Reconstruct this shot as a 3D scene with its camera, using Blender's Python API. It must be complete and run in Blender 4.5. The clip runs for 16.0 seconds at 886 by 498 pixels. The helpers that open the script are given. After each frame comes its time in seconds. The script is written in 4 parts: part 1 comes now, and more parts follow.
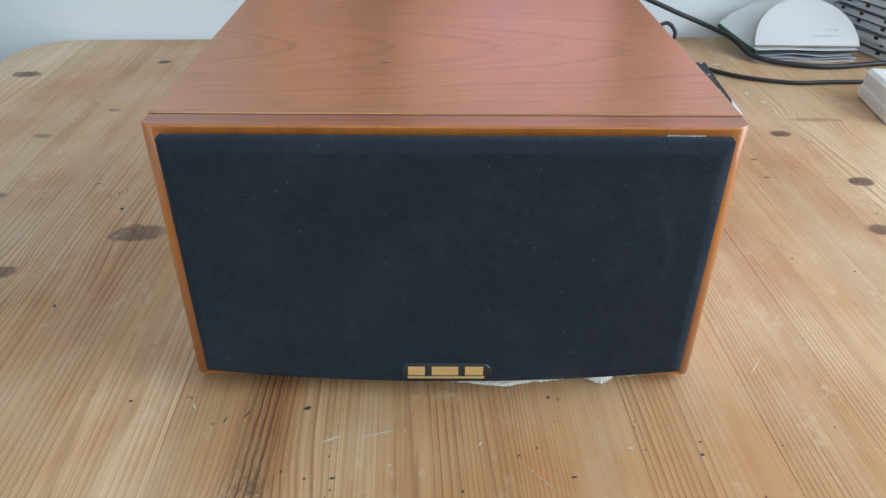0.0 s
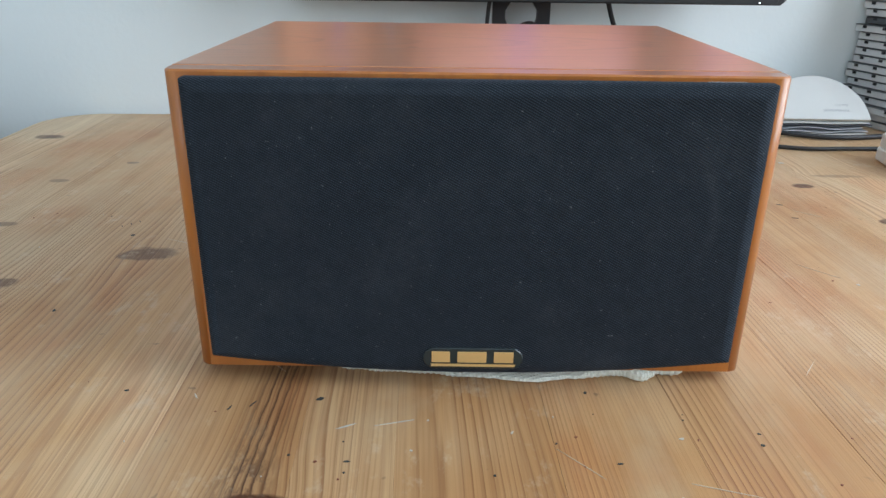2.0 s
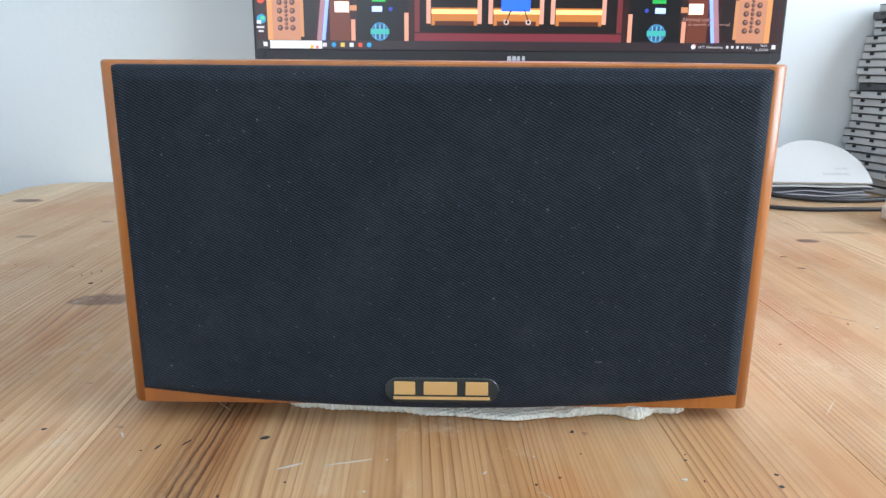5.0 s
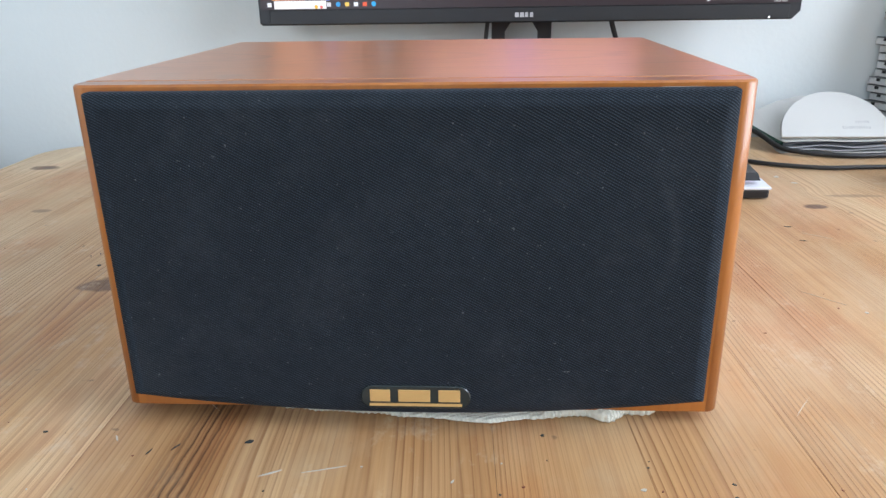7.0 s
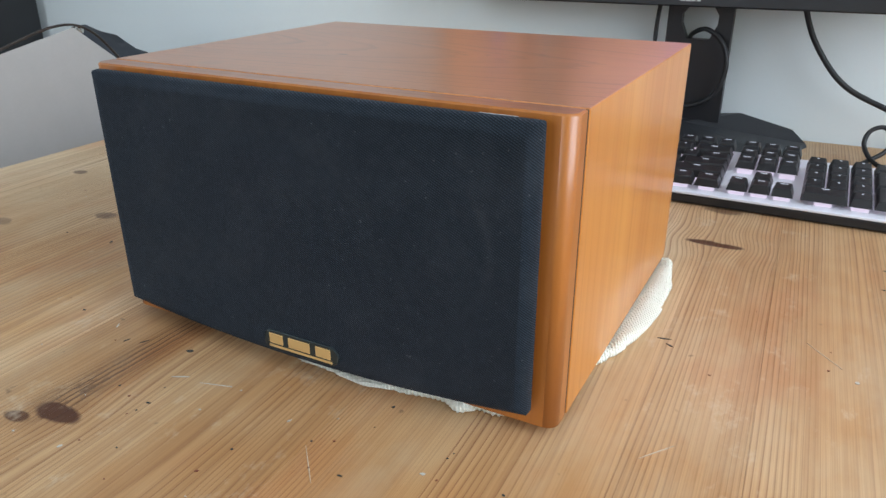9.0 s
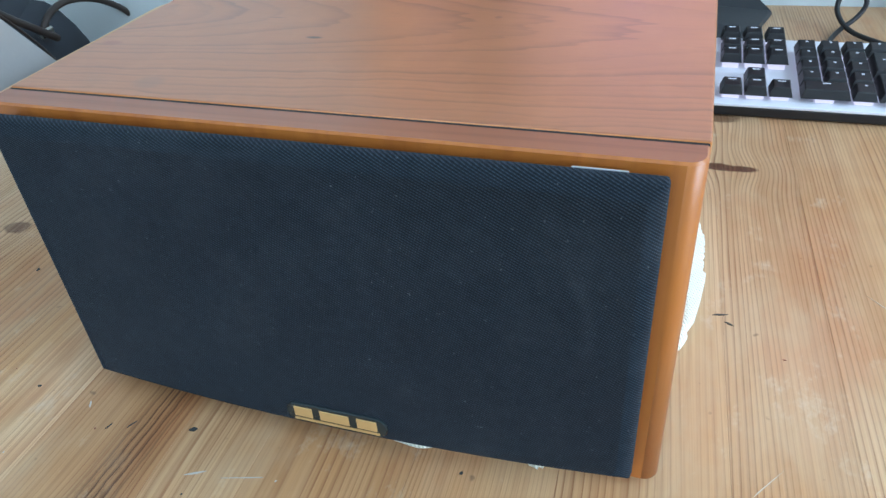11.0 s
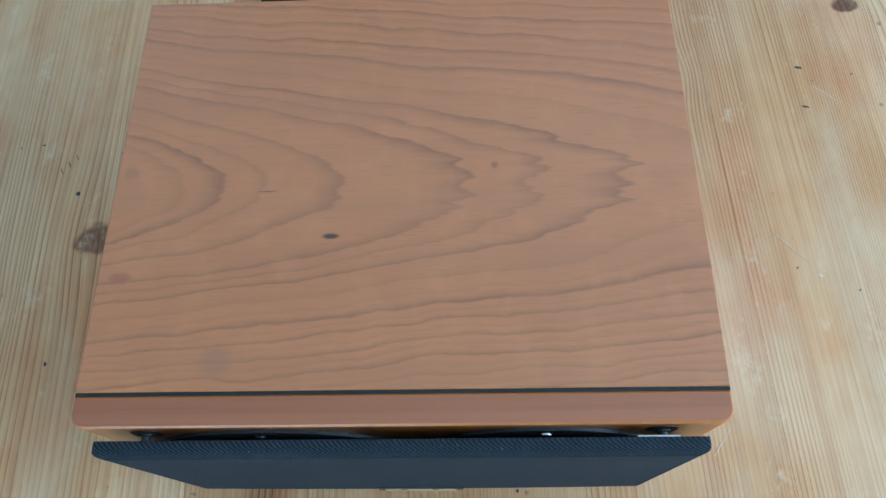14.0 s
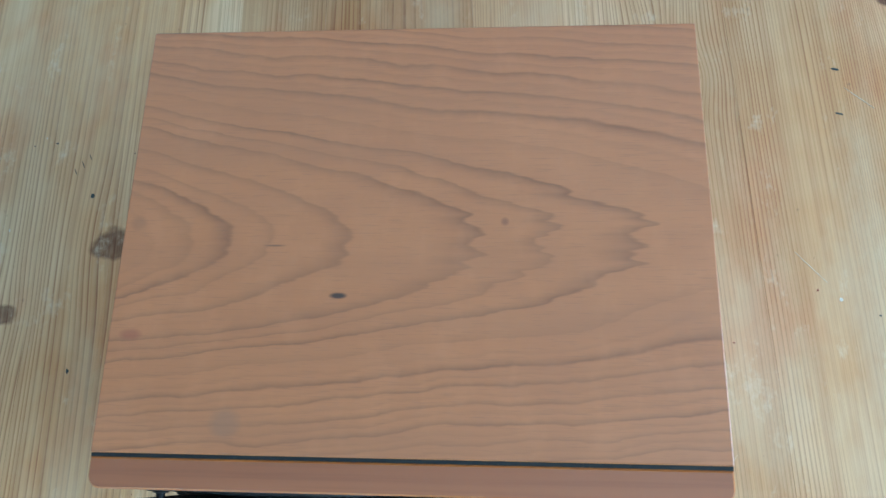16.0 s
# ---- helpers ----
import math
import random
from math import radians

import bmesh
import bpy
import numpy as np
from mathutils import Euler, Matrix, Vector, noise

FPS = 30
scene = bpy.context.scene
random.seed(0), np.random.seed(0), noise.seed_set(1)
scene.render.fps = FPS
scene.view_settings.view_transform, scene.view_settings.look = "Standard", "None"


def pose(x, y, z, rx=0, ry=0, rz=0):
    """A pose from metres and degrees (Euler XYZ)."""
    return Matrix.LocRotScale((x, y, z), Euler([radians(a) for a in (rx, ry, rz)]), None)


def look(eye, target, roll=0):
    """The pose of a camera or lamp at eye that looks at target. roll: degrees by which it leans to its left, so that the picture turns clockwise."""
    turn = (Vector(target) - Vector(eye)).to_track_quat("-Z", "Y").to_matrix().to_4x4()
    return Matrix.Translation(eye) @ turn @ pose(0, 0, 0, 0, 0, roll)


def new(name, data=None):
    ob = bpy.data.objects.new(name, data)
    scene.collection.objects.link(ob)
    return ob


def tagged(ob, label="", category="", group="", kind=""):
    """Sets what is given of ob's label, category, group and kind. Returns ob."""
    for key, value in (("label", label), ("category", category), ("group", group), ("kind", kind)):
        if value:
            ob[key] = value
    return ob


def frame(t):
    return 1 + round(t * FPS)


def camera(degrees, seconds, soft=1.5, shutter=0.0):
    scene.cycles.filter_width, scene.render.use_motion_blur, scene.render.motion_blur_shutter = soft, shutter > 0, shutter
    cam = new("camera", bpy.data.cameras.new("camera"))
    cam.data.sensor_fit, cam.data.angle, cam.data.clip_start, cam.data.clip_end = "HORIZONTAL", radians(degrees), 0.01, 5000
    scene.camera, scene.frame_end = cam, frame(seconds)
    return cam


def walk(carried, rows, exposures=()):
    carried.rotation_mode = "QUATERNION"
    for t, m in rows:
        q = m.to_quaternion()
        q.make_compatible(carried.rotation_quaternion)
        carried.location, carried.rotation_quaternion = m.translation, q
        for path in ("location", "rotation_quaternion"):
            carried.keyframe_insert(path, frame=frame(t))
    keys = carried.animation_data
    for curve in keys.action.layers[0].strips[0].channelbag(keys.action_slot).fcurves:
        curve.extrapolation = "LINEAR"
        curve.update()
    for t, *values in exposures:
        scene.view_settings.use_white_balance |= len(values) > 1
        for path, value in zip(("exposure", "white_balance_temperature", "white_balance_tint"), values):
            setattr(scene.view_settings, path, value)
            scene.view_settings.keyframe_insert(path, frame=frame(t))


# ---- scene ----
cam = camera(62.9, 16.0)
PATH = [
    (0, (-0.003, -0.317, 1.046), (0.011, 1.369, -0.031), 0.5),
    (0.5, (-0.002, -0.318, 1.046), (0.009, 1.366, -0.032), 0.3),
    (1, (-0.004, -0.323, 1.037), (0.011, 1.381, -0.009), 0.4),
    (1.5, (-0.008, -0.333, 1.004), (0.001, 1.455, 0.108), 0.5),
    (2, (-0.013, -0.335, 0.961), (-0.02, 1.518, 0.21), 0.7),
    (2.5, (0.0, -0.33, 0.93), (-0.011, 1.571, 0.308), 0.9),
    (3, (0.006, -0.317, 0.905), (-0.019, 1.61, 0.368), 0.6),
    (3.5, (0.005, -0.306, 0.902), (-0.022, 1.623, 0.373), 0.6),
    (4, (0.005, -0.31, 0.906), (-0.024, 1.628, 0.415), 0.7),
    (6.5, (0.009, -0.307, 0.923), (-0.009, 1.622, 0.393), -0.3),
    (7, (0.032, -0.304, 0.948), (-0.074, 1.575, 0.272), -0.9),
    (7.5, (0.076, -0.319, 0.973), (-0.197, 1.527, 0.253), -1.2),
    (8, (0.161, -0.307, 0.985), (-0.41, 1.486, 0.307), -0.7),
    (8.5, (0.218, -0.299, 0.979), (-0.588, 1.382, 0.256), -0.2),
    (8.7, (0.233, -0.292, 0.976), (-0.628, 1.349, 0.223), 0.4),
    (10.8, (0.165, -0.219, 1.016), (-0.509, 1.315, -0.075), -3.3),
    (11, (0.133, -0.21, 1.024), (-0.43, 1.325, -0.128), -4.4),
    (11.5, (0.066, -0.195, 1.055), (-0.162, 1.26, -0.299), -2.2),
    (12, (0.043, -0.189, 1.117), (-0.063, 1.064, -0.438), -2.9),
    (12.5, (0.031, -0.162, 1.166), (-0.04, 0.939, -0.502), -2.7),
    (13, (0.033, -0.126, 1.193), (-0.025, 0.8, -0.579), -3.8),
    (13.5, (0.032, -0.087, 1.214), (-0.041, 0.788, -0.583), -5.4),
    (14, (0.033, -0.057, 1.227), (-0.038, 0.753, -0.601), -5.6),
    (14.5, (0.035, -0.024, 1.237), (-0.05, 0.717, -0.619), -7.4),
    (15, (0.034, 0.004, 1.239), (-0.07, 0.685, -0.638), -9.2),
    (15.5, (0.035, 0.02, 1.245), (-0.081, 0.637, -0.654), -10.4),
    (16, (0.041, 0.01, 1.247), (-0.098, 0.601, -0.658), -12.5),
]
EXPOSURES = [(0.0, 0.24, 6050, 11), (1.5, 0.22, 6200, 11), (2.0, 0.20, 6220, 11), (2.6, 0.40, 6240, 15), (3.5, 0.53, 6250, 14), (7.0, 0.47, 6350, 15), (8.5, 0.13, 6500, 14), (11.0, 0.37, 5400, 4), (11.6, 0.45, 5250, 3), (12.5, 0.22, 5200, -1), (14.0, 0.24, 4950, -3), (16.0, 0.28, 4850, -7)]
walk(cam, [(t, look(eye, target, roll)) for t, eye, target, roll in PATH], EXPOSURES)

# ---- light ----
YAW = 2.06                      # the room and the table stand turned by this against the loudspeaker
T = 0.75                        # height of the table top
ROOM = pose(0, 0.697, 0, 0, 0, YAW)
TABLE = pose(0, 0.691, T, 0, 0, YAW)

world = bpy.data.worlds.new("sky")
scene.world = world
world.use_nodes = True
sky = world.node_tree.nodes.new("ShaderNodeTexSky")
sky.sky_type, sky.sun_disc = "NISHITA", False
sky.sun_elevation, sky.sun_rotation = radians(28), radians(250)
world.node_tree.nodes["Background"].inputs["Strength"].default_value = 0.12
world.node_tree.links.new(sky.outputs[0], world.node_tree.nodes["Background"].inputs["Color"])


def window_lamp(name, m, width, height, watts, colour):
    data = bpy.data.lights.new(name, "AREA")
    data.shape, data.size, data.size_y, data.energy, data.color = "RECTANGLE", width, height, watts, colour
    ob = new(name, data)
    ob.matrix_world = m
    return tagged(ob, "area lamp for daylight through an unseen window", "daylight", kind="structure")


window_lamp("window_light_1", ROOM @ pose(1.33, -1.10, 1.55, 0, 90, 0), 1.2, 1.3, 32, (0.82, 0.91, 1.0))
# no south window is known; this lamp is added to fill the front
window_lamp("front_fill_light", ROOM @ pose(-0.9, -2.99, 1.55, 90, 0, 0), 1.3, 1.2, 15, (0.78, 0.89, 1.0))


# ---- materials ----
def fresh(name):
    m = bpy.data.materials.new(name)
    m.use_nodes = True
    return m, m.node_tree, m.node_tree.nodes["Principled BSDF"]


def put(nt, socket, v):
    if isinstance(v, bpy.types.NodeSocket):
        nt.links.new(v, socket)
    elif isinstance(v, tuple) and len(v) == 3 and socket.type == "RGBA":
        socket.default_value = (*v, 1)
    else:
        socket.default_value = v


def maths(nt, op, a, b=0.0, c=0.0):
    n = nt.nodes.new("ShaderNodeMath")
    n.operation = op
    put(nt, n.inputs[0], a), put(nt, n.inputs[1], b), put(nt, n.inputs[2], c)
    return n.outputs[0]


def vec(nt, x=0.0, y=0.0, z=0.0):
    n = nt.nodes.new("ShaderNodeCombineXYZ")
    put(nt, n.inputs[0], x), put(nt, n.inputs[1], y), put(nt, n.inputs[2], z)
    return n.outputs[0]


def split(nt, v):
    n = nt.nodes.new("ShaderNodeSeparateXYZ")
    put(nt, n.inputs[0], v)
    return n.outputs[0], n.outputs[1], n.outputs[2]


def mapped(nt, v, scale=(1, 1, 1), loc=(0, 0, 0), rot=(0, 0, 0)):
    n = nt.nodes.new("ShaderNodeMapping")
    put(nt, n.inputs["Vector"], v)
    n.inputs["Scale"].default_value, n.inputs["Location"].default_value, n.inputs["Rotation"].default_value = scale, loc, rot
    return n.outputs[0]


def grainy(nt, v, scale=5.0, detail=3.0, rough=0.5):
    n = nt.nodes.new("ShaderNodeTexNoise")
    put(nt, n.inputs["Vector"], v)
    n.inputs["Scale"].default_value, n.inputs["Detail"].default_value, n.inputs["Roughness"].default_value = scale, detail, rough
    return n.outputs["Fac"]


def ramp(nt, fac, stops):
    n = nt.nodes.new("ShaderNodeValToRGB")
    put(nt, n.inputs[0], fac)
    while len(n.color_ramp.elements) < len(stops):
        n.color_ramp.elements.new(0.5)
    for e, (p, c) in zip(n.color_ramp.elements, stops):
        e.position, e.color = p, (*c, 1) if isinstance(c, tuple) else (c, c, c, 1)
    return n.outputs[0]


def blend(nt, fac, a, b, kind="MIX"):
    n = nt.nodes.new("ShaderNodeMix")
    n.data_type, n.blend_type = "RGBA", kind
    put(nt, n.inputs["Factor"], fac), put(nt, n.inputs[6], a), put(nt, n.inputs[7], b)
    return n.outputs[2]


def relief(nt, shader, height, strength=0.2, distance=0.001):
    n = nt.nodes.new("ShaderNodeBump")
    n.inputs["Strength"].default_value, n.inputs["Distance"].default_value = strength, distance
    put(nt, n.inputs["Height"], height)
    nt.links.new(n.outputs[0], shader.inputs["Normal"])


def coords(nt, which="Object"):
    return nt.nodes.new("ShaderNodeTexCoord").outputs[which]


def place(nt):
    return nt.nodes.new("ShaderNodeNewGeometry").outputs["Position"]


def chance(nt):
    return nt.nodes.new("ShaderNodeObjectInfo").outputs["Random"]


def surface(name, colour, rough=0.5, metal=0.0, vary=0.12, scale=40.0, bump=0.0, coat=0.0):
    """A plain surface with fine grain and slow stains."""
    m, nt, b = fresh(name)
    v = coords(nt)
    fine, slow = grainy(nt, v, scale, 4.0), grainy(nt, v, scale * 0.12, 2.0)
    dark = tuple(c * (1 - vary) for c in colour)
    light = tuple(min(1.0, c * (1 + vary)) for c in colour)
    put(nt, b.inputs["Base Color"], blend(nt, maths(nt, "MULTIPLY_ADD", slow, 0.6, maths(nt, "MULTIPLY", fine, 0.4)), dark, light))
    put(nt, b.inputs["Roughness"], maths(nt, "MULTIPLY_ADD", fine, 0.16, rough - 0.08))
    b.inputs["Metallic"].default_value, b.inputs["Coat Weight"].default_value = metal, coat
    if bump:
        relief(nt, b, fine, bump, 0.0006)
    return m


def glowing(name, colour, strength):
    m, nt, b = fresh(name)
    b.inputs["Base Color"].default_value = (*[0.2 * c for c in colour], 1)
    b.inputs["Emission Color"].default_value, b.inputs["Emission Strength"].default_value = (*colour, 1), strength
    b.inputs["Roughness"].default_value = 0.3
    return m


def plaster():
    m, nt, b = fresh("white_wall_paint")
    v = place(nt)
    slow, mid, fine = grainy(nt, v, 1.6, 3.0), grainy(nt, v, 9.0, 4.0), grainy(nt, v, 160.0, 3.0)
    scuff = ramp(nt, grainy(nt, mapped(nt, v, (14, 14, 22)), 1.0, 5.0, 0.65), [(0.68, 0.0), (0.78, 1.0)])
    c = blend(nt, slow, (0.715, 0.775, 0.77), (0.80, 0.86, 0.85))
    c = blend(nt, maths(nt, "MULTIPLY", mid, 0.25), c, (0.72, 0.73, 0.72))
    c = blend(nt, maths(nt, "MULTIPLY", scuff, 0.18), c, (0.45, 0.44, 0.40))
    put(nt, b.inputs["Base Color"], c)
    b.inputs["Roughness"].default_value = 0.75
    relief(nt, b, maths(nt, "MULTIPLY_ADD", mid, 2.0, maths(nt, "MULTIPLY", fine, 0.5)), 0.25, 0.002)
    return m


# knots of the pine boards: x, y, half width, half length, darkness
KNOTS = [
    (-0.237, 0.168, 0.024, 0.014, 0.66), (-0.499, 0.533, 0.019, 0.012, 0.75), (0.345, 0.368, 0.012, 0.009, 0.8),
    (0.377, 0.262, 0.013, 0.009, 0.8), (0.350, 0.178, 0.012, 0.009, 0.7), (0.173, 0.301, 0.024, 0.006, 0.85),
    (-0.090, -0.099, 0.017, 0.0075, 1.0), (-0.450, 0.190, 0.009, 0.007, 0.8), (0.168, 0.386, 0.018, 0.009, 0.6),
    (-0.385, 0.060, 0.014, 0.009, 0.5), (0.400, 0.405, 0.030, 0.006, 0.35), (-0.107, -0.110, 0.009, 0.005, 0.8),
    (-0.348, 0.582, 0.009, 0.007, 0.9), (-0.351, 0.421, 0.007, 0.004, 0.9), (-0.397, 0.352, 0.011, 0.006, 0.55),
    (-0.316, 0.113, 0.012, 0.008, 0.65), (-0.379, 0.228, 0.011, 0.006, 0.55), (0.473, 0.372, 0.013, 0.008, 0.7)]


def pine():
    m, nt, b = fresh("lacquered_pine")
    world_v = place(nt)
    wx, wy, wz = split(nt, world_v)
    x, y, z = split(nt, mapped(nt, world_v, rot=(0, 0, radians(-YAW))))
    r = chance(nt)
    shift = maths(nt, "MULTIPLY", r, 9.0)
    knot, u = 0.0, x
    wob = grainy(nt, world_v, 60.0, 3.0)
    for cx, cy, hw, hl, dark in KNOTS:
        dx = maths(nt, "SUBTRACT", wx, cx)
        dy = maths(nt, "SUBTRACT", wy, cy)
        d2 = maths(nt, "ADD", maths(nt, "POWER", maths(nt, "DIVIDE", dx, hw), 2.0), maths(nt, "POWER", maths(nt, "DIVIDE", dy, hl), 2.0))
        far = maths(nt, "EXPONENT", maths(nt, "MULTIPLY", maths(nt, "ADD", maths(nt, "POWER", maths(nt, "DIVIDE", dx, hw * 1.25), 2.0), maths(nt, "POWER", maths(nt, "DIVIDE", dy, hl * 4.0), 2.0)), -1.0))
        u = maths(nt, "SUBTRACT", u, maths(nt, "MULTIPLY", maths(nt, "MULTIPLY", dx, far), 0.45))
        edge = maths(nt, "MULTIPLY_ADD", wob, 1.7, maths(nt, "SUBTRACT", d2, 0.85))
        inside = maths(nt, "MULTIPLY", ramp(nt, edge, [(0.05, 0.95), (0.30, 0.86), (0.50, 0.95), (1.0, 0.0)]), dark)
        knot = maths(nt, "MAXIMUM", knot, inside)
    along = vec(nt, maths(nt, "MULTIPLY", u, 9.0), maths(nt, "MULTIPLY_ADD", y, 1.3, shift), shift)
    bend = grainy(nt, along, 1.0, 2.0)
    fine_v = vec(nt, maths(nt, "MULTIPLY", u, 420.0), maths(nt, "MULTIPLY_ADD", y, 7.0, shift), shift)
    fibre = grainy(nt, fine_v, 1.0, 3.0, 0.6)
    freq = maths(nt, "MULTIPLY_ADD", maths(nt, "POWER", maths(nt, "FRACT", maths(nt, "MULTIPLY", r, 3.71)), 2.0), 300.0, 190.0)
    rings = maths(nt, "MULTIPLY_ADD", u, freq, maths(nt, "MULTIPLY", bend, 5.0))
    crowd = grainy(nt, vec(nt, maths(nt, "MULTIPLY", u, 24.0), maths(nt, "MULTIPLY_ADD", y, 0.5, shift), 5.1), 1.0, 2.0)
    rings = maths(nt, "ADD", rings, maths(nt, "MULTIPLY", crowd, 9.0))
    rings = maths(nt, "ADD", rings, maths(nt, "MULTIPLY", fibre, 0.35))
    saw = maths(nt, "FRACT", rings)
    line = ramp(nt, saw, [(0.0, 0.0), (0.45, 0.04), (0.74, 0.36), (0.92, 1.0), (1.0, 0.0)])
    strength = grainy(nt, vec(nt, maths(nt, "MULTIPLY", u, 26.0), maths(nt, "MULTIPLY_ADD", y, 2.0, shift), 3.7), 1.0, 3.0)
    strength = ramp(nt, strength, [(0.32, 0.16), (0.58, 1.0)])
    line = maths(nt, "MULTIPLY", line, strength)
    hair = ramp(nt, maths(nt, "FRACT", maths(nt, "MULTIPLY_ADD", rings, 2.37, maths(nt, "MULTIPLY", fibre, 0.6))), [(0.0, 0.0), (0.6, 0.0), (0.86, 1.0), (1.0, 0.0)])
    pale = blend(nt, r, (0.61, 0.455, 0.275), (0.71, 0.575, 0.385))
    pale = blend(nt, maths(nt, "MULTIPLY", hair, maths(nt, "MULTIPLY_ADD", bend, 0.8, -0.14)), pale, (0.36, 0.205, 0.095))
    cloud = grainy(nt, vec(nt, maths(nt, "MULTIPLY", x, 12.0), maths(nt, "MULTIPLY_ADD", y, 3.0, shift), 1.0), 1.0, 3.0)
    pale = blend(nt, ramp(nt, cloud, [(0.35, 0.0), (0.75, 0.55)]), pale, (0.48, 0.31, 0.155))
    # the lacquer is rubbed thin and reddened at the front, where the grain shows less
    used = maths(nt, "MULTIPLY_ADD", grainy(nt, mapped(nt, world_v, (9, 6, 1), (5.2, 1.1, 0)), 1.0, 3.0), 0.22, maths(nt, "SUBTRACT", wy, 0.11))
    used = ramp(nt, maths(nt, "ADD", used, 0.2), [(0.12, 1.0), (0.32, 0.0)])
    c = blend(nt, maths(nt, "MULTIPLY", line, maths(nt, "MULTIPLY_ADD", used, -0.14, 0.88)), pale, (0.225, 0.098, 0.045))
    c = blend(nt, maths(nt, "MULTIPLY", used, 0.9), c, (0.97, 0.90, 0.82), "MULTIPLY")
    c = blend(nt, ramp(nt, fibre, [(0.46, 0.0), (0.74, 0.42)]), c, (0.34, 0.205, 0.110))
    streak = grainy(nt, vec(nt, maths(nt, "MULTIPLY", u, 95.0), maths(nt, "MULTIPLY_ADD", y, 1.6, shift), 8.3), 1.0, 4.0, 0.6)
    c = blend(nt, ramp(nt, streak, [(0.48, 0.0), (0.74, 0.30)]), c, (0.36, 0.200, 0.085))
    c = blend(nt, ramp(nt, streak, [(0.26, 0.22), (0.44, 0.0)]), c, (0.70, 0.57, 0.38))
    # a bundle of dark, dirty grain lines running from the large knot under the loudspeaker
    bundle = maths(nt, "MULTIPLY", ramp(nt, maths(nt, "ABSOLUTE", maths(nt, "ADD", wx, 0.0985)), [(0.004, 1.0), (0.017, 0.0)]), ramp(nt, maths(nt, "ADD", wy, 0.12), [(0.0, 0.0), (0.03, 1.0), (0.13, 0.9), (0.22, 0.2)]))
    strands = ramp(nt, maths(nt, "FRACT", maths(nt, "MULTIPLY_ADD", wx, 230.0, maths(nt, "MULTIPLY", wob, 0.8))), [(0.0, 0.15), (0.5, 0.2), (0.85, 1.0), (1.0, 0.15)])
    smut = ramp(nt, grainy(nt, mapped(nt, world_v, (150, 60, 1)), 1.0, 4.0, 0.7), [(0.44, 0.0), (0.58, 1.0)])
    smut = maths(nt, "MULTIPLY", smut, ramp(nt, maths(nt, "ADD", wy, 0.12), [(0.02, 0.9), (0.10, 0.15)]))
    c = blend(nt, maths(nt, "MULTIPLY", bundle, maths(nt, "MAXIMUM", strands, smut)), c, (0.075, 0.036, 0.025))
    tone = maths(nt, "FRACT", maths(nt, "MULTIPLY", r, 7.13))
    c = blend(nt, 1.0, c, blend(nt, tone, (0.93, 0.84, 0.75), (1.16, 1.14, 1.12)), "MULTIPLY")
    ringed = maths(nt, "MULTIPLY_ADD", maths(nt, "SINE", maths(nt, "MULTIPLY", fibre, 40.0)), 0.08, 0.92)
    c = blend(nt, maths(nt, "MINIMUM", maths(nt, "MULTIPLY", maths(nt, "MULTIPLY", knot, 1.35), ringed), 1.0), c, (0.100, 0.040, 0.020))
    patch = ramp(nt, grainy(nt, mapped(nt, world_v, (5, 3.2, 1), (7.7, 2.1, 0)), 1.0, 4.0, 0.6), [(0.40, 0.0), (0.62, 0.95)])
    c = blend(nt, patch, c, (0.82, 0.65, 0.48), "MULTIPLY")
    worn = ramp(nt, grainy(nt, mapped(nt, world_v, (11, 4.5, 1)), 1.0, 6.0, 0.65), [(0.50, 0.0), (0.70, 0.55)])
    c = blend(nt, worn, c, (0.58, 0.45, 0.29))
    blush = ramp(nt, grainy(nt, mapped(nt, world_v, (15, 7, 1), (0.7, 4.1, 0)), 1.0, 3.0, 0.6), [(0.52, 0.0), (0.66, 0.55)])
    c = blend(nt, blush, c, (0.95, 0.72, 0.62), "MULTIPLY")
    rub = ramp(nt, grainy(nt, mapped(nt, world_v, (30, 18, 1), (2.2, 0.4, 0)), 1.0, 6.0, 0.75), [(0.58, 0.0), (0.70, 0.5)])
    c = blend(nt, rub, c, (0.66, 0.55, 0.40))
    grime = ramp(nt, grainy(nt, mapped(nt, world_v, (1, 1, 1), (3.1, 1.7, 0)), 110.0, 2.0), [(0.74, 0.0), (0.80, 0.6)])
    c = blend(nt, grime, c, (0.16, 0.10, 0.06))
    put(nt, b.inputs["Base Color"], c)
    put(nt, b.inputs["Roughness"], maths(nt, "MULTIPLY_ADD", worn, 0.18, maths(nt, "MULTIPLY_ADD", fibre, 0.14, 0.34)))
    b.inputs["Specular IOR Level"].default_value = 0.36
    relief(nt, b, maths(nt, "SUBTRACT", maths(nt, "MULTIPLY", line, -0.6), maths(nt, "MULTIPLY", fibre, 0.4)), 0.28, 0.0008)
    return m


CHERRY_LIGHT, CHERRY_MID, CHERRY_DARK = (0.435, 0.164, 0.055), (0.355, 0.124, 0.039), (0.130, 0.040, 0.012)


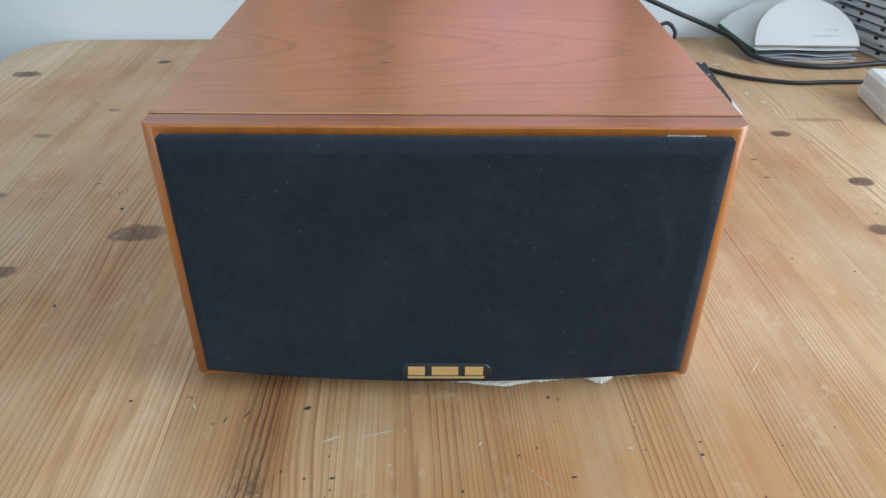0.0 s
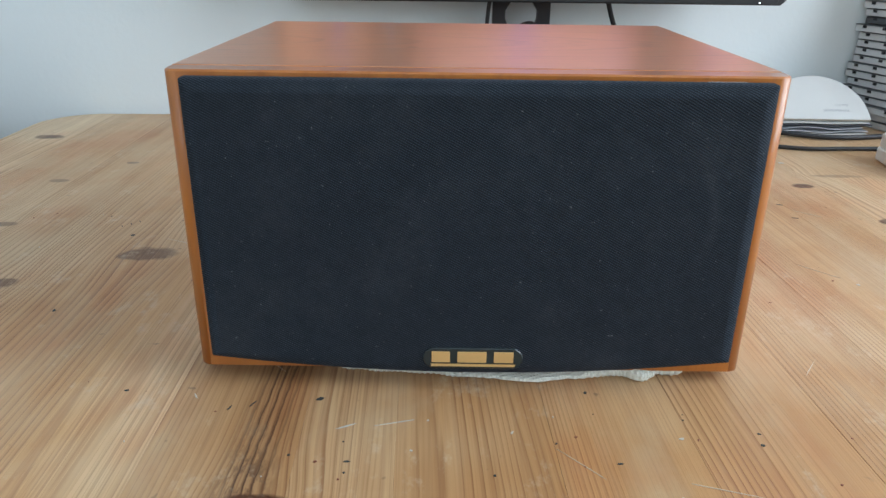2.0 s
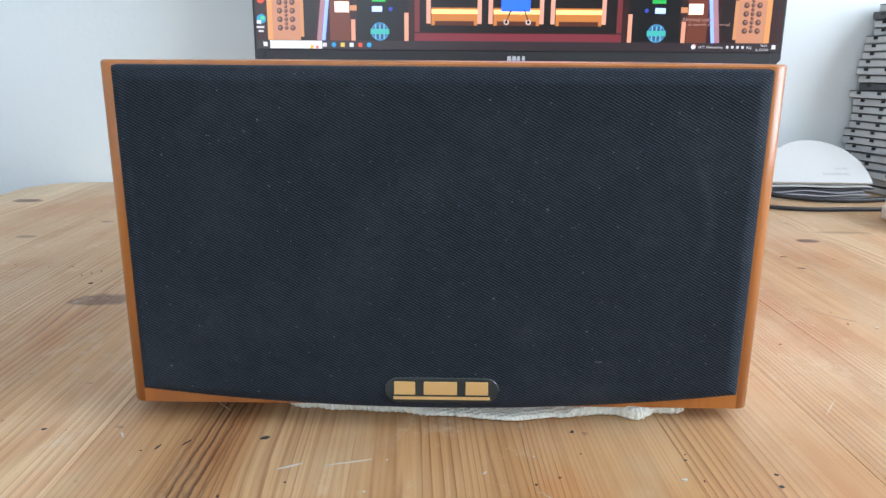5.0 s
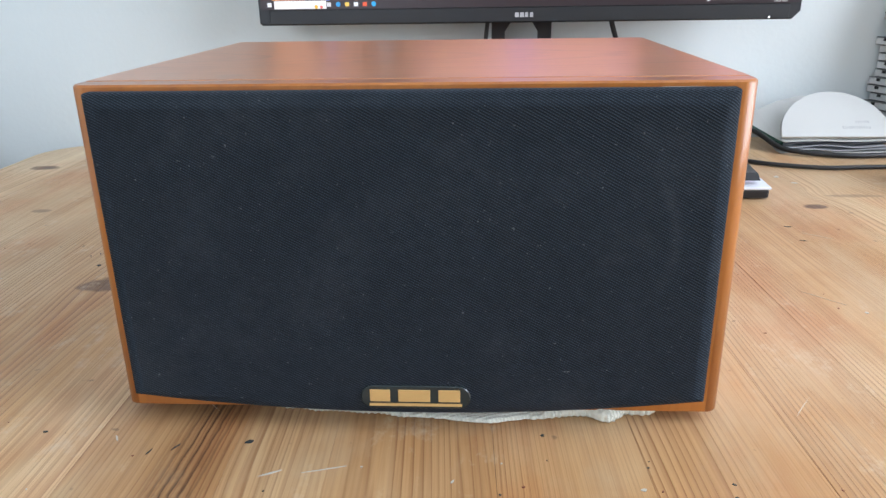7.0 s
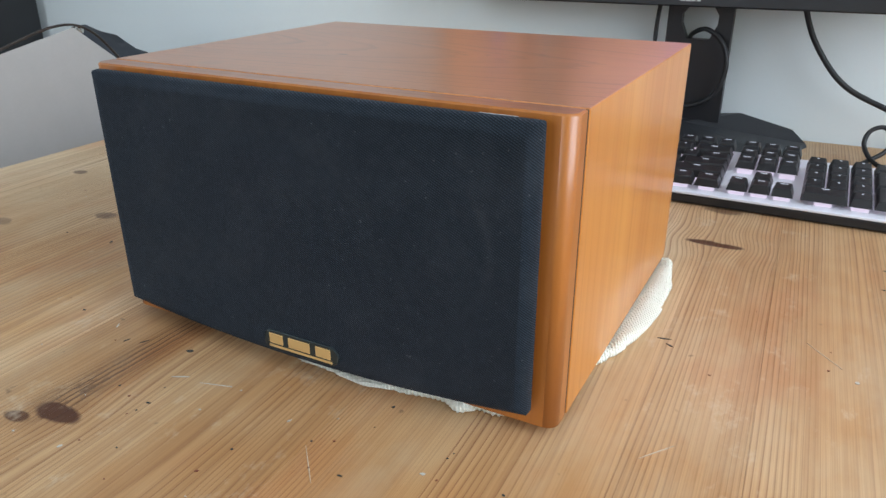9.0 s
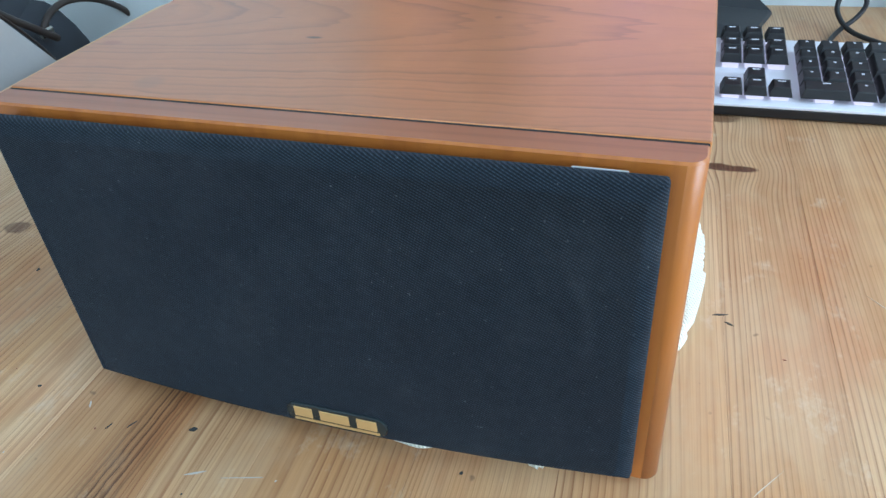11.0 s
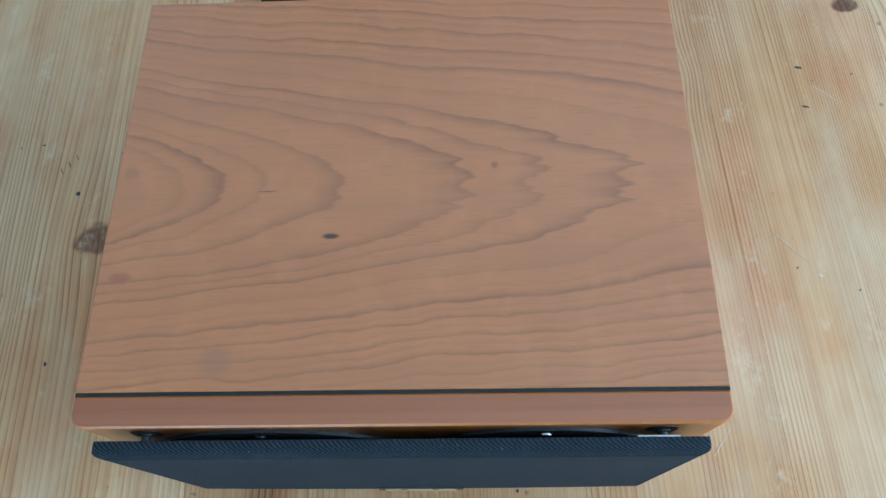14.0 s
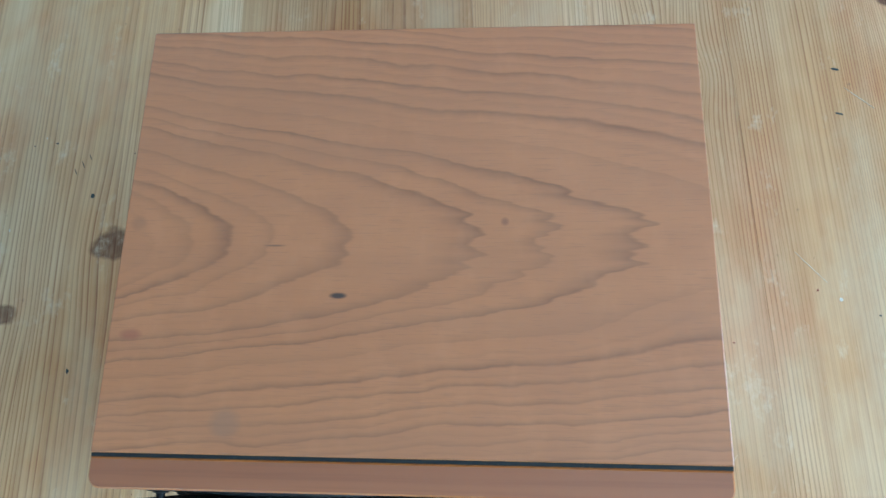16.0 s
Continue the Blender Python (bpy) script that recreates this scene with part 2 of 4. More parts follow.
def cherry_top():
    """Flat-cut cherry veneer: nested arches whose tips point along x, fading into straight lines to the front and back."""
    m, nt, b = fresh("cherry_veneer_top")
    v = coords(nt)
    x, y, z = split(nt, v)
    wave = grainy(nt, mapped(nt, v, (11, 17, 11)), 1.0, 2.0)
    ripple = grainy(nt, mapped(nt, v, (34, 60, 34)), 1.0, 3.0, 0.6)
    jag = grainy(nt, mapped(nt, v, (4, 100, 4)), 1.0, 2.0, 0.6)
    fibre = grainy(nt, mapped(nt, v, (22, 620, 22)), 1.0, 3.0, 0.6)
    dy = maths(nt, "SUBTRACT", y, 0.117)
    dy = maths(nt, "ADD", dy, maths(nt, "MULTIPLY_ADD", wave, 0.016, -0.008))
    dy = maths(nt, "ADD", dy, maths(nt, "MULTIPLY_ADD", ripple, 0.006, -0.003))
    # the arches open wider towards the back than towards the front
    back, fore = maths(nt, "MAXIMUM", dy, 0.0), maths(nt, "MINIMUM", dy, 0.0)
    f = maths(nt, "MULTIPLY_ADD", maths(nt, "MULTIPLY", back, back), 48.0, maths(nt, "MULTIPLY_ADD", maths(nt, "MULTIPLY", fore, fore), 72.0, x))
    near = ramp(nt, maths(nt, "ABSOLUTE", dy), [(0.012, 1.0), (0.040, 0.10)])
    right = ramp(nt, maths(nt, "ADD", x, 0.15), [(0.10, 0.20), (0.20, 1.0)])
    f = maths(nt, "ADD", f, maths(nt, "MULTIPLY", maths(nt, "MULTIPLY", near, right), maths(nt, "MULTIPLY_ADD", jag, 0.076, -0.038)))
    f = maths(nt, "ADD", f, maths(nt, "MULTIPLY_ADD", fibre, 0.004, -0.002))
    inner, outer = [], []
    for tip, width, deep in ((-0.128, 0.010, 0.35), (-0.108, 0.013, 0.60), (-0.088, 0.015, 1.0), (-0.067, 0.012, 0.65), (-0.027, 0.018, 0.85),
                             (0.040, 0.026, 0.95), (0.075, 0.018, 0.80), (0.115, 0.022, 1.0), (0.185, 0.040, 0.55)):
        inner += [((tip - width + 0.15) / 0.4, 0.0), ((tip + 0.15) / 0.4, deep), ((tip + 0.0030 + 0.15) / 0.4, 0.0)]
    for tip, deep in ((0.238, 0.45), (0.288, 1.0), (0.330, 0.5), (0.372, 0.95), (0.420, 0.5), (0.470, 0.9), (0.522, 0.6), (0.578, 1.0),
                      (0.628, 0.5), (0.678, 0.8), (0.735, 0.55), (0.790, 0.9), (0.860, 0.6), (0.930, 0.8)):
        outer += [(tip - 0.02, deep), (tip - 0.02 + 0.011, 0.0)]
    low = ramp(nt, maths(nt, "MULTIPLY_ADD", f, 2.5, 0.375), inner)
    high = ramp(nt, maths(nt, "SUBTRACT", f, 0.02), [(0.195, 0.0)] + outer)
    line = maths(nt, "POWER", maths(nt, "MAXIMUM", low, high), 2.0)
    fade = ramp(nt, grainy(nt, mapped(nt, v, (16, 30, 16)), 1.0, 2.0), [(0.28, 0.55), (0.58, 1.0)])
    line = maths(nt, "MULTIPLY", line, fade)
    slow = grainy(nt, mapped(nt, v, (7, 22, 7)), 1.0, 2.0)
    c = blend(nt, slow, CHERRY_LIGHT, CHERRY_MID)
    c = blend(nt, maths(nt, "MULTIPLY", line, 0.86), c, CHERRY_DARK)
    mottle = grainy(nt, mapped(nt, v, (60, 38, 60), (1.3, 0.4, 0)), 1.0, 3.0, 0.55)
    c = blend(nt, ramp(nt, mottle, [(0.35, 0.12), (0.52, 0.0)]), c, (0.30, 0.105, 0.045))
    c = blend(nt, ramp(nt, mottle, [(0.52, 0.0), (0.70, 0.16)]), c, (0.56, 0.235, 0.105))
    c = blend(nt, maths(nt, "MULTIPLY", fibre, 0.22), c, (0.56, 0.245, 0.105))
    fleck = grainy(nt, mapped(nt, v, (70, 1500, 70)), 1.0, 2.0, 0.6)
    c = blend(nt, ramp(nt, fleck, [(0.55, 0.0), (0.80, 0.55)]), c, (0.22, 0.090, 0.045))
    tone = grainy(nt, mapped(nt, v, (5, 60, 5)), 1.0, 3.0)
    c = blend(nt, ramp(nt, tone, [(0.45, 0.0), (0.75, 0.4)]), c, (0.33, 0.130, 0.052))
    # small knots, a short check and a thumb stain in the veneer
    for cx, cy, hw, hl, dark, tone in ((-0.034, 0.0915, 0.006, 0.0022, 0.95, (0.03, 0.012, 0.008)), (-0.134, 0.0715, 0.008, 0.004, 0.5, (0.22, 0.04, 0.02)),
                                       (-0.067, 0.1165, 0.009, 0.0009, 0.8, (0.08, 0.03, 0.02)), (-0.083, 0.031, 0.010, 0.010, 0.35, (0.20, 0.11, 0.07)),
                                       (-0.138, 0.128, 0.006, 0.006, 0.35, (0.20, 0.08, 0.04)), (0.046, 0.129, 0.003, 0.003, 0.6, (0.16, 0.05, 0.03))):
        d2 = maths(nt, "ADD", maths(nt, "POWER", maths(nt, "DIVIDE", maths(nt, "SUBTRACT", x, cx), hw), 2.0), maths(nt, "POWER", maths(nt, "DIVIDE", maths(nt, "SUBTRACT", y, cy), hl), 2.0))
        spot = ramp(nt, maths(nt, "MULTIPLY_ADD", jag, 0.7, d2), [(0.45, 1.0), (1.0, 0.0)])
        c = blend(nt, maths(nt, "MULTIPLY", spot, dark), c, tone)
    put(nt, b.inputs["Base Color"], c)
    put(nt, b.inputs["Roughness"], maths(nt, "MULTIPLY_ADD", fibre, 0.10, 0.36))
    b.inputs["Coat Weight"].default_value, b.inputs["Coat Roughness"].default_value = 0.75, 0.30
    relief(nt, b, fibre, 0.10, 0.0004)
    return m


def cherry_side(name, along, light, mid, dark):
    """Straight-grained cherry; along is the grain's axis."""
    m, nt, b = fresh(name)
    v = coords(nt)
    squeeze = {"z": (230, 230, 5), "x": (5, 230, 230)}[along]
    fine = grainy(nt, mapped(nt, v, squeeze), 1.0, 4.0, 0.6)
    band = grainy(nt, mapped(nt, v, tuple(k * 0.16 for k in squeeze)), 1.0, 3.0)
    c = blend(nt, ramp(nt, band, [(0.3, 0.0), (0.7, 1.0)]), light, mid)
    c = blend(nt, ramp(nt, fine, [(0.50, 0.0), (0.80, 0.45)]), c, dark)
    put(nt, b.inputs["Base Color"], c)
    put(nt, b.inputs["Roughness"], maths(nt, "MULTIPLY_ADD", fine, 0.12, 0.30))
    b.inputs["Coat Weight"].default_value, b.inputs["Coat Roughness"].default_value = 0.5, 0.24
    relief(nt, b, fine, 0.05, 0.0004)
    return m


def grille_cloth():
    m, nt, b = fresh("black_grille_cloth")
    v = coords(nt)
    x, y, z = split(nt, v)
    one = maths(nt, "SINE", maths(nt, "MULTIPLY", maths(nt, "ADD", maths(nt, "MULTIPLY", maths(nt, "ADD", x, y), 0.55), z), 4900.0))
    two = maths(nt, "SINE", maths(nt, "MULTIPLY", maths(nt, "SUBTRACT", maths(nt, "ADD", x, y), maths(nt, "MULTIPLY", z, 0.25)), 5400.0))
    weave = maths(nt, "MULTIPLY_ADD", maths(nt, "MULTIPLY", one, two), 0.17, maths(nt, "MULTIPLY_ADD", one, 0.33, 0.5))
    weave = maths(nt, "POWER", maths(nt, "MAXIMUM", weave, 0.0), 1.8)
    slow = grainy(nt, v, 14.0, 3.0)
    fuzz = grainy(nt, v, 900.0, 2.0)
    weave = maths(nt, "MULTIPLY", weave, maths(nt, "MULTIPLY_ADD", grainy(nt, v, 160.0, 4.0, 0.7), 1.2, 0.40))
    lint = ramp(nt, grainy(nt, mapped(nt, v, (1, 1, 1), (0.3, 0.1, 0.7)), 480.0, 2.0), [(0.72, 0.0), (0.79, 1.0)])
    big_lint = ramp(nt, grainy(nt, mapped(nt, v, (1.6, 1, 0.8), (1.3, 0.7, 0.2)), 170.0, 3.0, 0.6), [(0.715, 0.0), (0.77, 1.0)])
    dust = ramp(nt, grainy(nt, v, 22.0, 5.0, 0.7), [(0.50, 0.0), (0.8, 0.6)])
    # pale rubbed arcs where the drivers' rims press from behind
    rubbed = 0.0
    for cx, cz, radius, wide, side in ((-0.062, 0.080, 0.060, 0.0024, -1), (-0.058, 0.080, 0.067, 0.0016, -1), (0.066, 0.090, 0.047, 0.0030, 1)):
        ex, ez = maths(nt, "SUBTRACT", x, cx), maths(nt, "SUBTRACT", z, cz)
        off = maths(nt, "ABSOLUTE", maths(nt, "SUBTRACT", maths(nt, "SQRT", maths(nt, "ADD", maths(nt, "MULTIPLY", ex, ex), maths(nt, "MULTIPLY", ez, ez))), radius))
        outward = ramp(nt, maths(nt, "MULTIPLY", ex, float(side)), [(0.020, 0.0), (0.035, 1.0)])
        rubbed = maths(nt, "MAXIMUM", rubbed, maths(nt, "MULTIPLY", outward, ramp(nt, off, [(0.0, 1.0), (wide, 0.0)])))
    rubbed = maths(nt, "MULTIPLY", rubbed, ramp(nt, grainy(nt, mapped(nt, v, (1, 1, 1), (0.9, 2.3, 1.4)), 26.0, 4.0, 0.65), [(0.47, 0.0), (0.66, 1.0)]))
    c = blend(nt, weave, (0.0038, 0.0056, 0.0080), (0.040, 0.057, 0.079))
    c = blend(nt, maths(nt, "MULTIPLY", slow, 0.3), c, (0.008, 0.0115, 0.016))
    c = blend(nt, maths(nt, "MULTIPLY", dust, maths(nt, "MULTIPLY", fuzz, 0.5)), c, (0.10, 0.11, 0.12))
    c = blend(nt, maths(nt, "MULTIPLY", rubbed, maths(nt, "MULTIPLY", fuzz, 0.17)), c, (0.12, 0.135, 0.15))
    c = blend(nt, maths(nt, "MULTIPLY", lint, 0.30), c, (0.30, 0.32, 0.33))
    c = blend(nt, maths(nt, "MULTIPLY", big_lint, 0.12), c, (0.26, 0.28, 0.30))
    put(nt, b.inputs["Base Color"], c)
    b.inputs["Roughness"].default_value = 0.82
    b.inputs["Specular IOR Level"].default_value = 0.2
    b.inputs["Sheen Weight"].default_value, b.inputs["Sheen Roughness"].default_value = 0.05, 0.4
    b.inputs["Sheen Tint"].default_value = (0.55, 0.68, 0.85, 1)
    relief(nt, b, weave, 0.6, 0.0008)
    return m


def knit_cotton():
    m, nt, b = fresh("white_cotton_knit")
    v = coords(nt)
    x, y, z = split(nt, v)
    rib = maths(nt, "SINE", maths(nt, "MULTIPLY", maths(nt, "ADD", y, maths(nt, "MULTIPLY", x, 0.5)), 2300.0))
    cross = maths(nt, "SINE", maths(nt, "MULTIPLY", maths(nt, "SUBTRACT", x, maths(nt, "MULTIPLY", y, 0.3)), 1900.0))
    tuft = grainy(nt, v, 420.0, 3.0)
    h = maths(nt, "ADD", maths(nt, "MULTIPLY", rib, cross), tuft)
    c = blend(nt, maths(nt, "MULTIPLY_ADD", h, 0.3, 0.3), (0.78, 0.78, 0.66), (0.90, 0.90, 0.80))
    put(nt, b.inputs["Base Color"], c)
    b.inputs["Roughness"].default_value = 0.95
    relief(nt, b, h, 0.6, 0.0008)
    return m


def window_pane():
    m, nt, b = fresh("clear_glass")
    b.inputs["Transmission Weight"].default_value, b.inputs["Roughness"].default_value, b.inputs["IOR"].default_value = 1.0, 0.0, 1.45
    return m


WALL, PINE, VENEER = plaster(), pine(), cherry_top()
SIDE = cherry_side("cherry_upright", "z", (0.63, 0.262, 0.050), (0.53, 0.195, 0.034), (0.33, 0.105, 0.020))
FACE = cherry_side("cherry_front", "z", (0.46, 0.160, 0.026), (0.36, 0.112, 0.018), (0.25, 0.070, 0.013))
RAIL = cherry_side("cherry_rail", "x", (0.36, 0.130, 0.052), (0.27, 0.090, 0.035), (0.13, 0.042, 0.018))
CLOTH, KNIT, GLASS = grille_cloth(), knit_cotton(), window_pane()
BLACK = surface("black_plastic", (0.014, 0.015, 0.017), 0.42, vary=0.25, scale=300, bump=0.15)
MATT = surface("matt_black", (0.010, 0.0105, 0.012), 0.75, vary=0.3, scale=200, bump=0.2)
RUBBER = surface("black_rubber", (0.012, 0.012, 0.013), 0.5, vary=0.3, scale=500, bump=0.2)
GLOSS = surface("black_lacquer", (0.020, 0.030, 0.032), 0.18, vary=0.2, scale=400)
CHARCOAL = surface("charcoal_plastic", (0.030, 0.032, 0.036), 0.5, vary=0.2, scale=500, bump=0.2)
GOLD = surface("gold_print", (0.66, 0.43, 0.17), 0.35, 0.25, vary=0.1, scale=600)
SILVER = surface("silver_print", (0.55, 0.56, 0.58), 0.3, 0.4, vary=0.08, scale=600)
WHITE = surface("white_plastic", (0.74, 0.73, 0.69), 0.4, vary=0.06, scale=120, bump=0.05)
PLATE = surface("white_metal_plate", (0.74, 0.76, 0.82), 0.35, vary=0.05, scale=200)
CARD = surface("white_card", (0.54, 0.54, 0.515), 0.7, vary=0.05, scale=90, bump=0.08)
CARD_EDGE = surface("brown_card_edge", (0.42, 0.37, 0.30), 0.85, vary=0.2, scale=400, bump=0.3)
GREEN = surface("dark_green_card", (0.02, 0.07, 0.045), 0.7, vary=0.35, scale=200, bump=0.1)
PAPER = surface("grey_paper", (0.40, 0.41, 0.43), 0.6, vary=0.25, scale=60, bump=0.1)
DARK_PAPER = surface("dark_printed_paper", (0.045, 0.045, 0.055), 0.45, vary=0.4, scale=60)
CASE = surface("clear_case_plastic", (0.60, 0.61, 0.61), 0.22, vary=0.18, scale=90)
CASE_DARK_AND_SHADE = surface("dark_tray_and_lid_shade", (0.10, 0.105, 0.11), 0.35, vary=0.25, scale=120)
INLAY = surface("case_inlay", (0.70, 0.70, 0.68), 0.5, vary=0.10, scale=90)
INK = surface("grey_ink", (0.33, 0.33, 0.34), 0.8, vary=0.1, scale=300)
SPECK = surface("old_paint_speck", (0.035, 0.042, 0.042), 0.7, vary=0.4, scale=300)
CHALK = surface("white_paint_speck", (0.56, 0.53, 0.46), 0.7, vary=0.2, scale=300)
CANVAS = surface("light_grey_canvas", (0.46, 0.455, 0.44), 0.9, vary=0.08, scale=300, bump=0.3)
NAVY = surface("dark_grey_wool", (0.035, 0.040, 0.048), 0.95, vary=0.3, scale=120, bump=0.4)
LEATHER = surface("dark_leather", (0.035, 0.025, 0.02), 0.5, vary=0.3, scale=200, bump=0.3)
STEEL = surface("polished_steel", (0.62, 0.61, 0.58), 0.22, 1.0, vary=0.08, scale=300)
FLOOR = surface("brown_floor", (0.32, 0.23, 0.15), 0.5, vary=0.25, scale=14, bump=0.1)
CEILING = surface("white_ceiling_paint", (0.78, 0.78, 0.77), 0.85, vary=0.04, scale=30)
SWITCH = glowing("lit_clear_switch", (0.78, 0.70, 0.86), 0.75)
LEGEND = glowing("lit_legend", (0.80, 0.86, 1.0), 0.7)


# ---- building helpers ----
def mesh_of(name, bm, material, smooth=False):
    bmesh.ops.recalc_face_normals(bm, faces=bm.faces)
    me = bpy.data.meshes.new(name)
    bm.to_mesh(me)
    bm.free()
    if material:
        me.materials.append(material)
    if smooth:
        for p in me.polygons:
            p.use_smooth = True
    return me


def part(name, bm, material, parent=None, label="", smooth=False, at=None):
    ob = new(name, mesh_of(name, bm, material, smooth))
    if parent:
        ob.parent = parent
    if at is not None:
        ob.matrix_local = at
    return tagged(ob, label)


def holder(name, m, label, category, group="", kind=""):
    ob = new(name)
    ob.empty_display_size = 0.02
    ob.matrix_world = m
    return tagged(ob, label, category, group, kind)


def box(x0, y0, z0, x1, y1, z1, bevel=0.0, seg=1, bm=None):
    bm = bm or bmesh.new()
    m = Matrix.Translation(((x0 + x1) / 2, (y0 + y1) / 2, (z0 + z1) / 2)) @ Matrix.Diagonal((x1 - x0, y1 - y0, z1 - z0, 1))
    made = bmesh.ops.create_cube(bm, size=1, matrix=m)
    if bevel:
        es = list({e for v in made["verts"] for e in v.link_edges})
        bmesh.ops.bevel(bm, geom=es, offset=bevel, segments=seg, profile=0.5, affect="EDGES")
    return bm


def prism(outline, z0, z1, chamfer=0.0, bm=None):
    """A flat polygon raised from z0 to z1, its upper rim chamfered."""
    bm = bm or bmesh.new()
    n = len(outline)
    cx, cy = sum(p[0] for p in outline) / n, sum(p[1] for p in outline) / n
    loops = [[bm.verts.new((x, y, z0)) for x, y in outline]]
    if chamfer:
        loops.append([bm.verts.new((x, y, z1 - chamfer)) for x, y in outline])
        inner = []
        for i, (x, y) in enumerate(outline):
            (ax, ay), (bx, by) = outline[i - 1], outline[(i + 1) % n]
            e1, e2 = Vector((x - ax, y - ay)).normalized(), Vector((bx - x, by - y)).normalized()
            nrm = Vector((-(e1.y + e2.y), e1.x + e2.x))
            nrm = nrm.normalized() * chamfer / max(0.35, nrm.length / 2)
            inner.append((x + nrm.x, y + nrm.y))
        loops.append([bm.verts.new((x, y, z1)) for x, y in inner])
    else:
        loops.append([bm.verts.new((x, y, z1)) for x, y in outline])
    for a, b in zip(loops, loops[1:]):
        for i in range(n):
            bm.faces.new((a[i], a[(i + 1) % n], b[(i + 1) % n], b[i]))
    bm.faces.new(loops[0][::-1])
    bm.faces.new(loops[-1])
    return bm


def turned(profile, seg=32, bm=None):
    """A body turned about z from pairs of radius and height."""
    bm = bm or bmesh.new()
    rings = [[bm.verts.new((r * math.cos(2 * math.pi * i / seg), r * math.sin(2 * math.pi * i / seg), z)) for i in range(seg)] for r, z in profile]
    for a, b in zip(rings, rings[1:]):
        for i in range(seg):
            bm.faces.new((a[i], a[(i + 1) % seg], b[(i + 1) % seg], b[i]))
    bm.faces.new(rings[0][::-1])
    bm.faces.new(rings[-1])
    return bm


def glide(points, steps=10):
    """A smooth line through the points."""
    pts = [Vector(p) for p in points]
    pts = [2 * pts[0] - pts[1]] + pts + [2 * pts[-1] - pts[-2]]
    out = []
    for i in range(1, len(pts) - 2):
        a, b, c, d = pts[i - 1:i + 3]
        for k in range(steps):
            t = k / steps
            out.append(0.5 * (2 * b + (c - a) * t + (2 * a - 5 * b + 4 * c - d) * t * t + (3 * b - a - 3 * c + d) * t ** 3))
    return out + [pts[-2]]


def tube(points, radius, seg=10, bm=None, steps=10):
    bm = bm or bmesh.new()
    line = glide(points, steps)
    up, rings = Vector((0.31, 0.17, 0.93)).normalized(), []
    for i, p in enumerate(line):
        d = (line[min(i + 1, len(line) - 1)] - line[max(i - 1, 0)]).normalized()
        side = d.cross(up).normalized()
        up = side.cross(d).normalized()
        rings.append([bm.verts.new(p + radius * (math.cos(2 * math.pi * k / seg) * side + math.sin(2 * math.pi * k / seg) * up)) for k in range(seg)])
    for a, b in zip(rings, rings[1:]):
        for k in range(seg):
            bm.faces.new((a[k], a[(k + 1) % seg], b[(k + 1) % seg], b[k]))
    bm.faces.new(rings[0][::-1])
    bm.faces.new(rings[-1])
    return bm


def writing(name, body, size, material, parent, at, align="LEFT"):
    data = bpy.data.curves.new(name, "FONT")
    data.body, data.size, data.align_x, data.extrude, data.resolution_u = body, size, align, 0.00005, 2
    probe = bpy.data.objects.new(name, data)
    scene.collection.objects.link(probe)
    me = bpy.data.meshes.new_from_object(probe.evaluated_get(bpy.context.evaluated_depsgraph_get()))
    bpy.data.objects.remove(probe)
    me.materials.clear()
    me.materials.append(material)
    ob = new(name, me)
    ob.parent = parent
    ob.matrix_local = at
    return ob


# ---- the room ----
def wall(name, blocks, label):
    bm = bmesh.new()
    for b in blocks:
        box(*b, bm=bm)
    ob = part(name, bm, WALL)
    ob.matrix_world = ROOM
    return tagged(ob, label, "wall", kind="structure")


wall("wall_north", [(-2.1, 0.0, 0.0, 1.52, 0.12, 2.5)], "white painted plaster wall with faint scuffs behind the table")
wall("wall_west", [(-2.1, -3.2, 0.0, -1.98, 0.0, 2.5)], "plain white painted wall")
wall("wall_east", [(1.40, -3.2, 0.0, 1.52, -1.75, 2.5), (1.40, -0.15, 0.0, 1.52, 0.0, 2.5), (1.40, -1.75, 0.0, 1.52, -0.15, 0.9), (1.40, -1.75, 2.2, 1.52, -0.15, 2.5)],
     "white painted wall with an unseen window opening")
wall("wall_south", [(-2.1, -3.32, 0.0, -1.6, -3.2, 2.5), (-0.2, -3.32, 0.0, 1.52, -3.2, 2.5), (-1.6, -3.32, 0.0, -0.2, -3.2, 0.9), (-1.6, -3.32, 2.2, -0.2, -3.2, 2.5)],
     "white painted wall with an unseen window opening")
floor = part("floor", box(-2.1, -3.32, -0.05, 1.52, 0.12, 0.0), FLOOR)
floor.matrix_world = ROOM
tagged(floor, "brown wooden floor under the table", "floor", kind="structure")
ceiling = part("ceiling", box(-2.1, -3.32, 2.5, 1.52, 0.12, 2.55), CEILING)
ceiling.matrix_world = ROOM
tagged(ceiling, "plain white painted ceiling", "ceiling", kind="structure")


def window(name, m, width, height):
    win = holder(name, m, "unseen white framed window letting in daylight", "window", kind="structure")
    bm = bmesh.new()
    for b in ((0, 0, 0, width, 0.06, 0.06), (0, 0, height - 0.06, width, 0.06, height), (0, 0, 0.06, 0.06, 0.06, height - 0.06),
              (width - 0.06, 0, 0.06, width, 0.06, height - 0.06), (width / 2 - 0.04, 0, 0.06, width / 2 + 0.04, 0.06, height - 0.06)):
        box(*b, bevel=0.004, bm=bm)
    part("window_frame", bm, WHITE, win)
    for a, b in ((0.06, width / 2 - 0.04), (width / 2 + 0.04, width - 0.06)):
        pane = part("pane", box(a, 0.026, 0.06, b, 0.032, height - 0.06), GLASS, win)
        pane.visible_shadow = False
    return win


